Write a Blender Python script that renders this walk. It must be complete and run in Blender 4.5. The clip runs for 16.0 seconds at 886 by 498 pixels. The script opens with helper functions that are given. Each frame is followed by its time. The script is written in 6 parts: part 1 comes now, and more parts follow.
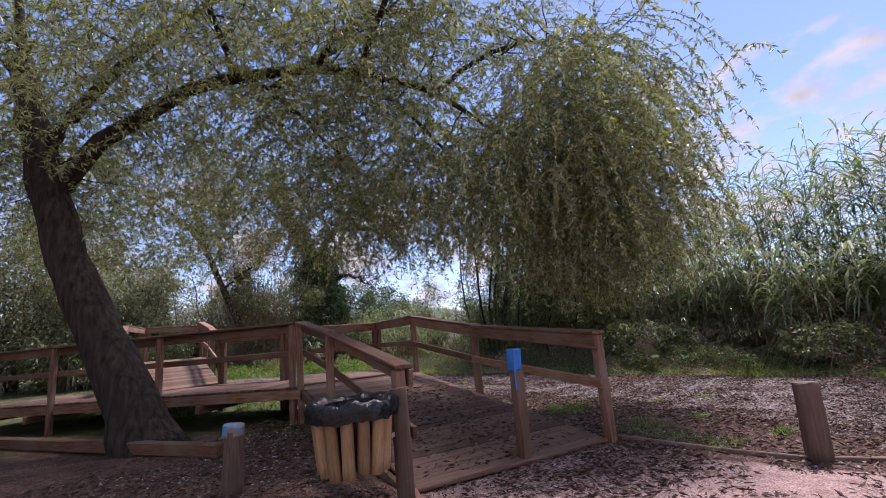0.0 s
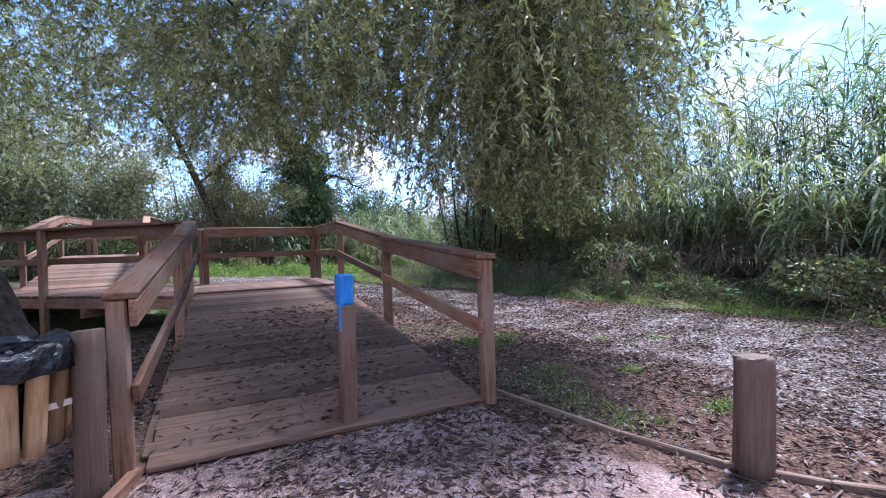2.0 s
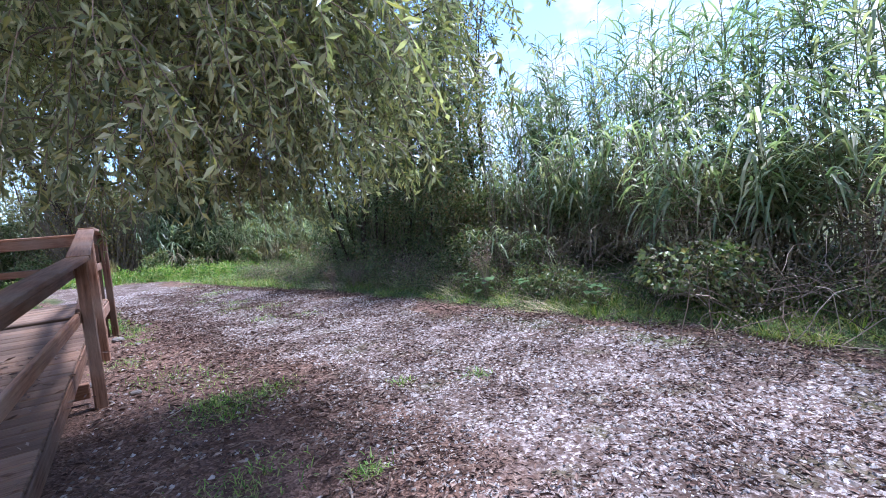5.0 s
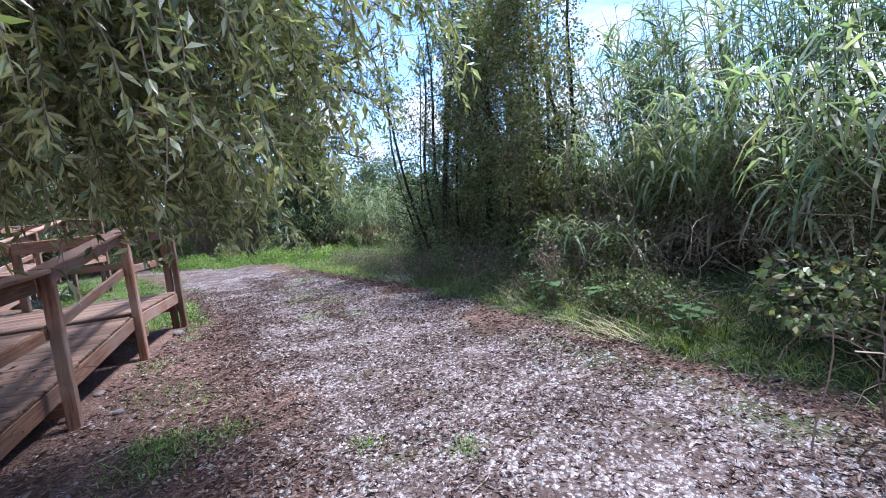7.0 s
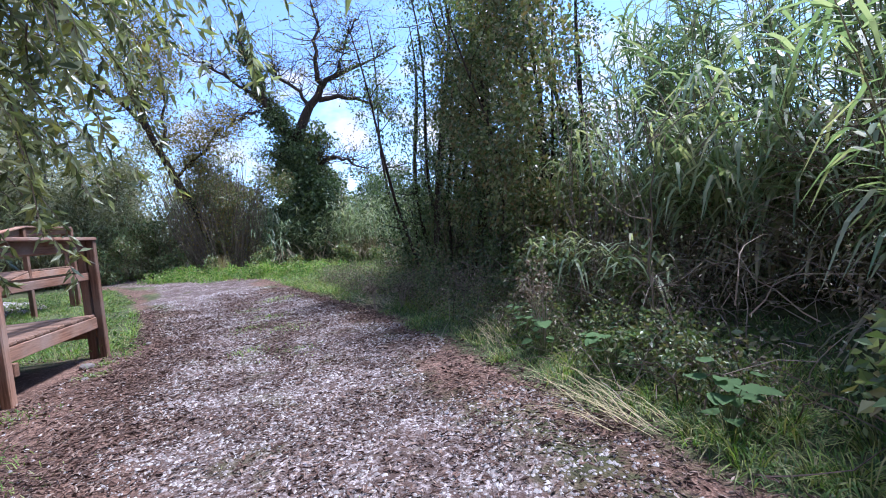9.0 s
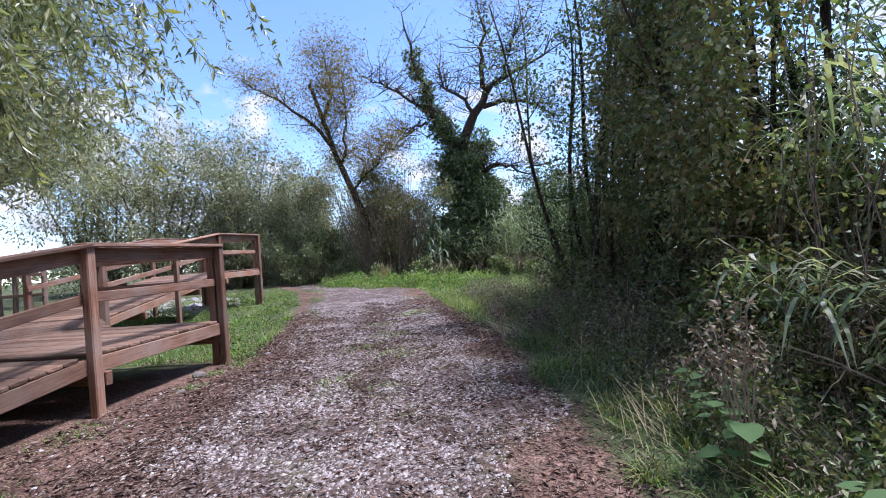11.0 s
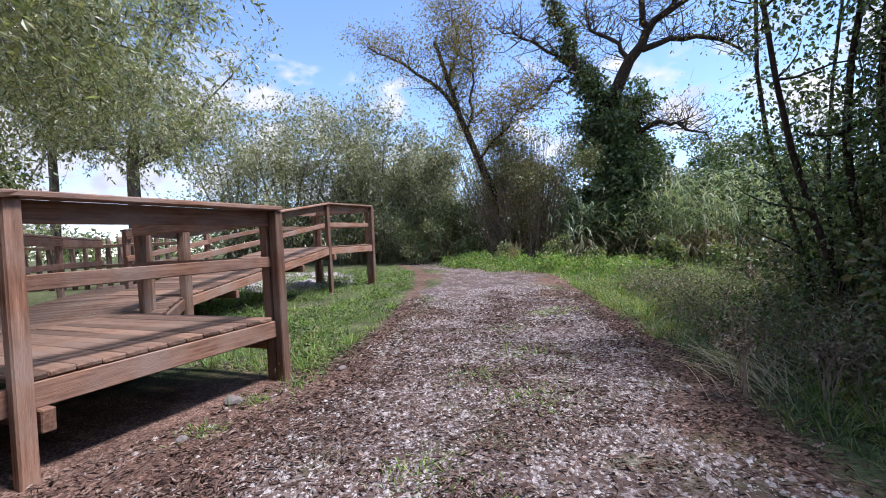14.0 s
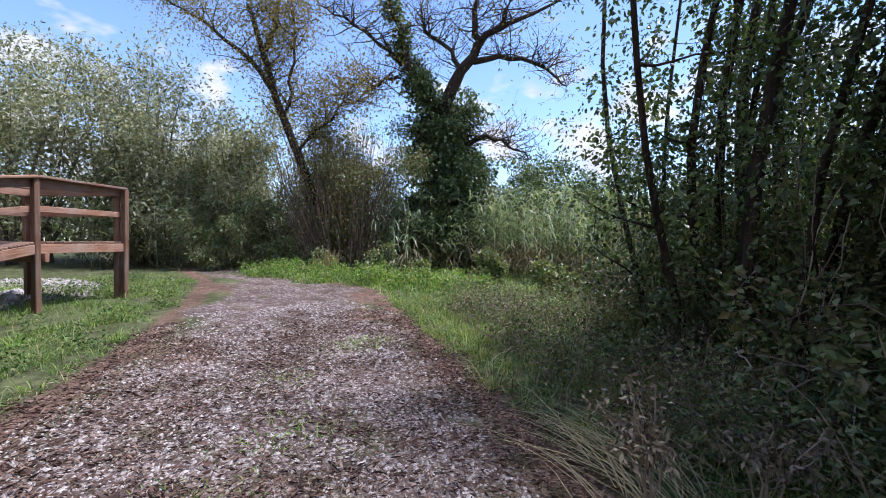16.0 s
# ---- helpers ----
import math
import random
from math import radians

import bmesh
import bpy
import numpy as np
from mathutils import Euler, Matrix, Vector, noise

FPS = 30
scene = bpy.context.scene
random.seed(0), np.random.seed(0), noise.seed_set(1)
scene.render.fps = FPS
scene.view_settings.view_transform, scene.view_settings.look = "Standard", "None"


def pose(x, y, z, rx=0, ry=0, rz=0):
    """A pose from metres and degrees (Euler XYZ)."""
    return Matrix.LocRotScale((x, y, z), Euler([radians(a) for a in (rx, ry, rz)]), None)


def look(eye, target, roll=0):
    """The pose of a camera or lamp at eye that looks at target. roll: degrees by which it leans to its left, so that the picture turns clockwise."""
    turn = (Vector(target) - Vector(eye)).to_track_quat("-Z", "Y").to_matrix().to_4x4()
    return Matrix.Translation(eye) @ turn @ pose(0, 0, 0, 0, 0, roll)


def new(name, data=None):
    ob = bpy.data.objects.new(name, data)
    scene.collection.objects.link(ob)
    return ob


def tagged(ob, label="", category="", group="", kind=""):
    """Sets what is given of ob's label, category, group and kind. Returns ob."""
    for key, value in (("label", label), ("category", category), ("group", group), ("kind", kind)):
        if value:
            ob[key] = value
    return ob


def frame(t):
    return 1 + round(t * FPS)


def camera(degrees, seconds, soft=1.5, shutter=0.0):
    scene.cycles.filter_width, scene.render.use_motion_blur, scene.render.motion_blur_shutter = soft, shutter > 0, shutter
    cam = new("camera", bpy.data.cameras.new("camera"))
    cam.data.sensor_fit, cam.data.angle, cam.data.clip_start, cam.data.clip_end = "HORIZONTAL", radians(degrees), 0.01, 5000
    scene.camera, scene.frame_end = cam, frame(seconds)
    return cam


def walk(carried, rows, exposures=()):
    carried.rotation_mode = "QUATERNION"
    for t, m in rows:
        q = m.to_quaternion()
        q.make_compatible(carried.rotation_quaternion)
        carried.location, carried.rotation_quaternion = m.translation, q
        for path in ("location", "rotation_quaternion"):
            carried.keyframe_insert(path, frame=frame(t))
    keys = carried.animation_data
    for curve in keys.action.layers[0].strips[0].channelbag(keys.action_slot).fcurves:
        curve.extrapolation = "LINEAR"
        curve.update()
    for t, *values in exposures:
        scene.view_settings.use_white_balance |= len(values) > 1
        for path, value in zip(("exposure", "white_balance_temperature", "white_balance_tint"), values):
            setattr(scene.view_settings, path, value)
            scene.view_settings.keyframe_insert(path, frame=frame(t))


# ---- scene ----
cam = camera(90.0, 16.0, soft=1.0)
PATH = [
    (0, (-1.139, -3.05, 1.152), (-1.652, -1.157, 1.541), -5.1),
    (0.5, (-0.815, -2.649, 1.147), (-1.348, -0.739, 1.403), -3.2),
    (1, (-0.647, -2.183, 1.117), (-1.209, -0.27, 1.278), -2.2),
    (1.5, (-0.479, -1.748, 1.102), (-1.082, 0.157, 1.178), -1.6),
    (2, (-0.223, -1.328, 1.153), (-0.84, 0.574, 1.137), -1.9),
    (2.5, (-0.056, -0.956, 1.152), (-0.57, 0.974, 1.064), -2.5),
    (3, (0.12, -0.569, 1.179), (-0.241, 1.395, 1.064), -4.3),
    (3.5, (0.371, -0.266, 1.206), (0.039, 1.704, 1.097), -5.9),
    (4, (0.562, 0.044, 1.226), (0.257, 2.018, 1.133), -5.6),
    (4.2, (0.643, 0.165, 1.232), (0.354, 2.142, 1.146), -5.5),
    (6.3, (1.662, 1.558, 1.441), (0.858, 3.375, 1.218), -6.8),
    (6.5, (1.7, 1.695, 1.439), (0.829, 3.482, 1.225), -7.1),
    (7, (1.68, 2.077, 1.404), (0.77, 3.849, 1.229), -6.4),
    (7.5, (1.697, 2.448, 1.384), (0.798, 4.227, 1.223), -6.4),
    (8, (1.671, 2.795, 1.377), (0.769, 4.574, 1.235), -6.5),
    (8.2, (1.652, 2.93, 1.369), (0.761, 4.715, 1.234), -6.0),
    (10.3, (1.595, 4.637, 1.277), (0.207, 6.078, 1.288), -4.4),
    (10.5, (1.506, 4.796, 1.281), (0.039, 6.154, 1.298), -4.5),
    (11, (1.196, 5.106, 1.28), (-0.375, 6.343, 1.292), -4.4),
    (11.5, (0.854, 5.339, 1.276), (-0.725, 6.567, 1.282), -3.4),
    (12, (0.505, 5.62, 1.259), (-1.172, 6.709, 1.26), -4.0),
    (12.5, (0.133, 5.805, 1.26), (-1.624, 6.759, 1.258), -3.9),
    (13, (-0.241, 5.946, 1.251), (-2.026, 6.849, 1.246), -3.4),
    (13.5, (-0.623, 6.137, 1.241), (-2.481, 6.876, 1.212), -3.5),
    (14, (-0.982, 6.332, 1.228), (-2.839, 7.074, 1.184), -3.0),
    (14.5, (-1.339, 6.624, 1.218), (-3.081, 7.605, 1.179), -1.0),
    (15, (-1.687, 6.965, 1.231), (-3.371, 8.043, 1.212), -0.2),
    (15.5, (-2.036, 7.266, 1.217), (-3.601, 8.512, 1.189), -0.2),
    (16, (-2.357, 7.545, 1.196), (-3.805, 8.925, 1.167), 0.1),
]
EXPOSURES = [(0, 0.74, 6250, 32), (0.7, 1.0, 5900, 27), (1.5, 1.34, 5550, 22), (2.5, 1.64, 5250, 21), (4.2, 1.76, 5250, 21), (7, 1.62, 5350, 18), (8.2, 1.53, 5300, 19), (10.5, 1.30, 5500, 22), (13, 1.15, 5850, 20), (16, 1.15, 5850, 19)]
walk(cam, [(t, look(eye, target, roll)) for t, eye, target, roll in PATH], EXPOSURES)


# ---- light ----
SUN_AZ, SUN_EL = -34.0, 67.0          # degrees from +y towards +x is negative, height above the horizon
world = bpy.data.worlds.new("sky")
scene.world = world
world.use_nodes = True
wn, wl = world.node_tree.nodes, world.node_tree.links
sky = wn.new("ShaderNodeTexSky")
sky.sky_type, sky.sun_disc = "NISHITA", False
sky.sun_elevation, sky.sun_rotation = radians(SUN_EL), radians(-SUN_AZ)
sky.altitude, sky.air_density, sky.dust_density, sky.ozone_density = 50, 1.0, 0.3, 3.5
wl.new(sky.outputs[0], wn["Background"].inputs[0])
wn["Background"].inputs[1].default_value = 0.125
sun = new("sun", bpy.data.lights.new("sun", "SUN"))
sun.data.energy, sun.data.angle, sun.data.color = 3.6, radians(10.0), (1.0, 0.94, 0.85)
sdir = Vector((-math.sin(radians(SUN_AZ)) * math.cos(radians(SUN_EL)), math.cos(radians(SUN_AZ)) * math.cos(radians(SUN_EL)), math.sin(radians(SUN_EL))))
sun.matrix_world = look(sdir * 60, (0, 0, 0))

# ---- materials ----
rng = np.random.default_rng(7)


def nodes_of(name, rough=0.8):
    m = bpy.data.materials.new(name)
    m.use_nodes = True
    nt = m.node_tree
    b = nt.nodes["Principled BSDF"]
    b.inputs["Roughness"].default_value = rough
    b.inputs["Specular IOR Level"].default_value = 0.25
    return m, nt, b


def tex(nt, kind, scale, detail=4.0, coords="Object", stretch=None):
    c = nt.nodes.new("ShaderNodeTexCoord")
    out = c.outputs[coords]
    if stretch:
        mp = nt.nodes.new("ShaderNodeMapping")
        mp.inputs["Scale"].default_value = stretch
        nt.links.new(out, mp.inputs[0])
        out = mp.outputs[0]
    n = nt.nodes.new(kind)
    n.inputs["Scale"].default_value = scale
    if kind == "ShaderNodeTexNoise":
        n.inputs["Detail"].default_value = detail
    nt.links.new(out, n.inputs["Vector"])
    return n


def ramp(nt, src, stops):
    r = nt.nodes.new("ShaderNodeValToRGB")
    e = r.color_ramp.elements
    while len(e) < len(stops):
        e.new(0.5)
    for el, (p, c) in zip(e, stops):
        el.position, el.color = p, (*c, 1)
    nt.links.new(src, r.inputs[0])
    return r.outputs[0]


def mix(nt, fac, a, b, mode="MIX"):
    n = nt.nodes.new("ShaderNodeMix")
    n.data_type, n.blend_type = "RGBA", mode
    for sock, v in ((n.inputs[0], fac), (n.inputs[6], a), (n.inputs[7], b)):
        if isinstance(v, (int, float)):
            sock.default_value = v
        elif isinstance(v, tuple):
            sock.default_value = (*v, 1)
        else:
            nt.links.new(v, sock)
    return n.outputs[2]


def bump(nt, b, height, strength, dist):
    n = nt.nodes.new("ShaderNodeBump")
    n.inputs["Strength"].default_value, n.inputs["Distance"].default_value = strength, dist
    nt.links.new(height, n.inputs["Height"])
    nt.links.new(n.outputs[0], b.inputs["Normal"])


def wood_mat(name, dark, mid, light, grey, spec=0.25):
    """Weathered timber, the grain along local x."""
    m, nt, b = nodes_of(name, 0.78)
    b.inputs["Specular IOR Level"].default_value = spec
    grain = tex(nt, "ShaderNodeTexNoise", 6, 6, stretch=(0.6, 9, 9))
    fine = tex(nt, "ShaderNodeTexNoise", 40, 4, stretch=(0.5, 8, 8))
    blot = tex(nt, "ShaderNodeTexNoise", 2.2, 5)
    c = ramp(nt, grain.outputs["Fac"], [(0.28, dark), (0.5, mid), (0.72, light)])
    w = ramp(nt, blot.outputs["Fac"], [(0.42, (0, 0, 0)), (0.7, (1, 1, 1))])
    c = mix(nt, w, c, grey)
    c = mix(nt, 0.45, c, ramp(nt, fine.outputs["Fac"], [(0.3, (0.35, 0.35, 0.35)), (0.7, (1, 1, 1))]), "MULTIPLY")
    oi = nt.nodes.new("ShaderNodeObjectInfo")
    c = mix(nt, 1.0, c, ramp(nt, oi.outputs["Random"], [(0, (0.55, 0.53, 0.51)), (0.6, (1, 1, 1)), (1, (1.25, 1.18, 1.1))]), "MULTIPLY")
    nt.links.new(c, b.inputs["Base Color"])
    bump(nt, b, fine.outputs["Fac"], 0.5, 0.004)
    return m


def leaf_mat(name, cols, through_col, thin=0.35, rough=0.55, spec=0.3):
    """Leaves, one tint for each, with light coming through."""
    m, nt, b = nodes_of(name, rough)
    b.inputs["Specular IOR Level"].default_value = spec
    g = nt.nodes.new("ShaderNodeNewGeometry")
    n = len(cols)
    c = ramp(nt, g.outputs["Random Per Island"], [(i / max(1, n - 1), k) for i, k in enumerate(cols)])
    blot = tex(nt, "ShaderNodeTexNoise", 0.9, 3)
    c = mix(nt, 0.55, c, ramp(nt, blot.outputs["Fac"], [(0.35, (0.6, 0.62, 0.6)), (0.65, (1.15, 1.12, 1.0))]), "MULTIPLY")
    nt.links.new(c, b.inputs["Base Color"])
    t = nt.nodes.new("ShaderNodeBsdfTranslucent")
    tc = mix(nt, 1.0, c, through_col, "MULTIPLY")
    nt.links.new(tc, t.inputs[0])
    s = nt.nodes.new("ShaderNodeMixShader")
    s.inputs[0].default_value = thin
    nt.links.new(b.outputs[0], s.inputs[1])
    nt.links.new(t.outputs[0], s.inputs[2])
    nt.links.new(s.outputs[0], nt.nodes["Material Output"].inputs[0])
    return m


def island_mat(name, cols, rough=0.9, noise_scale=30):
    m, nt, b = nodes_of(name, rough)
    g = nt.nodes.new("ShaderNodeNewGeometry")
    n = len(cols)
    c = ramp(nt, g.outputs["Random Per Island"], [(i / max(1, n - 1), k) for i, k in enumerate(cols)])
    f = tex(nt, "ShaderNodeTexNoise", noise_scale, 4)
    c = mix(nt, 0.5, c, ramp(nt, f.outputs["Fac"], [(0.3, (0.5, 0.5, 0.5)), (0.7, (1.1, 1.1, 1.1))]), "MULTIPLY")
    nt.links.new(c, b.inputs["Base Color"])
    return m


def bark_mat(name, dark, light):
    m, nt, b = nodes_of(name, 0.95)
    n1 = tex(nt, "ShaderNodeTexNoise", 7, 8, stretch=(2.2, 2.2, 0.5))
    n2 = tex(nt, "ShaderNodeTexVoronoi", 16, stretch=(1.6, 1.6, 0.4))
    c = ramp(nt, n1.outputs["Fac"], [(0.3, dark), (0.7, light)])
    nt.links.new(c, b.inputs["Base Color"])
    bump(nt, b, n2.outputs["Distance"], 0.9, 0.03)
    return m


WOOD = wood_mat("weathered_timber", (0.12, 0.060, 0.036), (0.285, 0.150, 0.094), (0.43, 0.255, 0.17), (0.33, 0.235, 0.185))
DECK = wood_mat("deck_timber", (0.095, 0.053, 0.036), (0.19, 0.114, 0.079), (0.28, 0.185, 0.135), (0.225, 0.16, 0.122))
LOG = wood_mat("log_wood", (0.26, 0.15, 0.07), (0.46, 0.29, 0.14), (0.60, 0.41, 0.23), (0.40, 0.30, 0.2))
POLE = wood_mat("round_post_wood", (0.13, 0.08, 0.055), (0.24, 0.155, 0.115), (0.33, 0.235, 0.18), (0.27, 0.21, 0.175))
BOLLARD = wood_mat("bollard_wood", (0.10, 0.058, 0.043), (0.185, 0.115, 0.088), (0.26, 0.17, 0.135), (0.21, 0.15, 0.125))
POLE_END, _nt, _b = nodes_of("sawn_end", 0.85)
_w = _nt.nodes.new("ShaderNodeTexWave")
_w.wave_type, _w.rings_direction = "RINGS", "X"
_w.inputs["Scale"].default_value, _w.inputs["Distortion"].default_value, _w.inputs["Detail"].default_value = 22, 9.0, 6
_co = _nt.nodes.new("ShaderNodeTexCoord")
_nt.links.new(_co.outputs["Object"], _w.inputs["Vector"])
_nt.links.new(ramp(_nt, _w.outputs["Fac"], [(0.2, (0.14, 0.105, 0.086)), (0.8, (0.215, 0.165, 0.14))]), _b.inputs["Base Color"])
BARK = bark_mat("dark_bark", (0.018, 0.013, 0.011), (0.075, 0.058, 0.048))
BARK_PALE = bark_mat("pale_bark", (0.08, 0.065, 0.05), (0.24, 0.19, 0.14))
CANE = island_mat("cane_stem", [(0.16, 0.15, 0.08), (0.10, 0.13, 0.05), (0.24, 0.20, 0.12)], 0.6)
TWIG = island_mat("dry_twig", [(0.07, 0.05, 0.04), (0.2, 0.15, 0.12), (0.36, 0.30, 0.24), (0.14, 0.095, 0.07)], 0.9)
WILLOW = leaf_mat("willow_leaf", [(0.065, 0.090, 0.042), (0.155, 0.19, 0.095), (0.29, 0.33, 0.19), (0.47, 0.51, 0.37), (0.38, 0.37, 0.15), (0.11, 0.14, 0.07)], (1.25, 1.35, 0.6), 0.40, 0.36, 0.6)
BROAD = leaf_mat("broad_leaf", [(0.06, 0.11, 0.045), (0.11, 0.18, 0.075), (0.16, 0.23, 0.11)], (1.2, 1.4, 0.5), 0.25, 0.75, 0.12)
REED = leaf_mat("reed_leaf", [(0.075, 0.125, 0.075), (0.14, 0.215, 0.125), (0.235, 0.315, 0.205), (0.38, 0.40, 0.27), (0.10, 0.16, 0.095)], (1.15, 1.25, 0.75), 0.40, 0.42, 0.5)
REED_DRY = leaf_mat("dry_reed_leaf", [(0.22, 0.19, 0.12), (0.34, 0.29, 0.19), (0.16, 0.15, 0.09)], (1.2, 1.1, 0.7), 0.3)
IVY = leaf_mat("ivy_leaf", [(0.022, 0.045, 0.018), (0.05, 0.09, 0.032), (0.11, 0.165, 0.065), (0.20, 0.255, 0.13), (0.03, 0.055, 0.02)], (1.3, 1.45, 0.5), 0.25, 0.35, 0.5)
BRAMBLE = leaf_mat("bramble_leaf", [(0.035, 0.060, 0.026), (0.085, 0.135, 0.052), (0.16, 0.22, 0.09), (0.30, 0.34, 0.19), (0.22, 0.18, 0.095), (0.05, 0.085, 0.035)], (1.25, 1.35, 0.6), 0.32, 0.42, 0.45)
DEAD = leaf_mat("dead_foliage", [(0.09, 0.068, 0.05), (0.26, 0.205, 0.16), (0.055, 0.042, 0.032), (0.20, 0.18, 0.12), (0.48, 0.41, 0.33)], (1.1, 1.0, 0.85), 0.25)
POPLAR = leaf_mat("pale_tree_leaf", [(0.10, 0.125, 0.065), (0.22, 0.245, 0.145), (0.38, 0.395, 0.28), (0.52, 0.52, 0.40), (0.30, 0.29, 0.14), (0.15, 0.18, 0.10)], (1.15, 1.2, 0.8), 0.36, 0.45, 0.4)
AUTUMN = leaf_mat("autumn_leaf", [(0.17, 0.15, 0.045), (0.26, 0.20, 0.06), (0.11, 0.13, 0.04)], (1.4, 1.3, 0.5), 0.35)
GRASS = leaf_mat("grass_blade", [(0.045, 0.105, 0.022), (0.10, 0.205, 0.042), (0.19, 0.335, 0.075), (0.30, 0.37, 0.135), (0.33, 0.315, 0.165), (0.07, 0.15, 0.035)], (1.25, 1.45, 0.5), 0.38)
# lit copy of the reed leaf: sunlight put into its paler colours
REED_LIT = leaf_mat("sunlit_reed_leaf", [(0.138, 0.207, 0.115), (0.218, 0.293, 0.172), (0.310, 0.368, 0.241), (0.391, 0.391, 0.253), (0.172, 0.241, 0.138)], (1.2, 1.3, 0.75), 0.48, 0.42, 0.5)
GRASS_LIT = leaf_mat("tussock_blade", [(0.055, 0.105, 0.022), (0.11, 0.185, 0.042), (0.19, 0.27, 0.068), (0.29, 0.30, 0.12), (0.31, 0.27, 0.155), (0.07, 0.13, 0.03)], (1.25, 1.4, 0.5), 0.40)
VINE = leaf_mat("vine_leaf", [(0.05, 0.08, 0.03), (0.13, 0.18, 0.07), (0.30, 0.33, 0.19), (0.24, 0.17, 0.09), (0.09, 0.13, 0.05)], (1.25, 1.35, 0.6), 0.34, 0.4, 0.5)
# grass darkened to carry the bank's shade; also colours the dark lawn weeds
GRASS_SHADED = leaf_mat("dark_shaded_grass", [(0.028, 0.058, 0.020), (0.06, 0.12, 0.035), (0.12, 0.20, 0.06), (0.22, 0.26, 0.11), (0.24, 0.21, 0.12)], (1.2, 1.4, 0.5), 0.32)
STRAW = leaf_mat("dry_grass", [(0.30, 0.26, 0.15), (0.42, 0.36, 0.22), (0.2, 0.19, 0.10)], (1.2, 1.1, 0.7), 0.25)
LITTER = island_mat("fallen_leaf", [(0.035, 0.021, 0.017), (0.105, 0.060, 0.045), (0.17, 0.106, 0.08), (0.31, 0.235, 0.19), (0.06, 0.034, 0.027), (0.12, 0.072, 0.055), (0.045, 0.027, 0.022)], 0.7)
STONE = island_mat("pale_stone", [(0.22, 0.19, 0.18), (0.38, 0.35, 0.34), (0.47, 0.44, 0.425), (0.13, 0.11, 0.10)], 0.9, 60)
METAL, _nt, _b = nodes_of("galvanised_metal", 0.35)
_b.inputs["Metallic"].default_value, _b.inputs["Base Color"].default_value = 0.9, (0.62, 0.61, 0.58, 1)
_n = tex(_nt, "ShaderNodeTexNoise", 60, 3)
_nt.links.new(_n.outputs["Fac"], _b.inputs["Roughness"])
BAG, _nt, _b = nodes_of("black_plastic", 0.3)
_b.inputs["Base Color"].default_value, _b.inputs["Specular IOR Level"].default_value = (0.008, 0.008, 0.010, 1), 0.4
_n = tex(_nt, "ShaderNodeTexNoise", 22, 5)
bump(_nt, _b, _n.outputs["Fac"], 0.7, 0.03)
BLUE, _nt, _b = nodes_of("blue_paint", 0.6)
_n = tex(_nt, "ShaderNodeTexNoise", 18, 6, stretch=(0.4, 3, 3))
_c = ramp(_nt, _n.outputs["Fac"], [(0.36, (0.05, 0.17, 0.42)), (0.55, (0.03, 0.22, 0.68)), (0.75, (0.10, 0.30, 0.70))])
_nt.links.new(_c, _b.inputs["Base Color"])


FADED, _nt, _b = nodes_of("faded_blue_paint", 0.7)
_n = tex(_nt, "ShaderNodeTexNoise", 14, 6)
_c = ramp(_nt, _n.outputs["Fac"], [(0.42, (0.27, 0.21, 0.16)), (0.52, (0.16, 0.27, 0.38)), (0.7, (0.12, 0.30, 0.50))])
_nt.links.new(_c, _b.inputs["Base Color"])


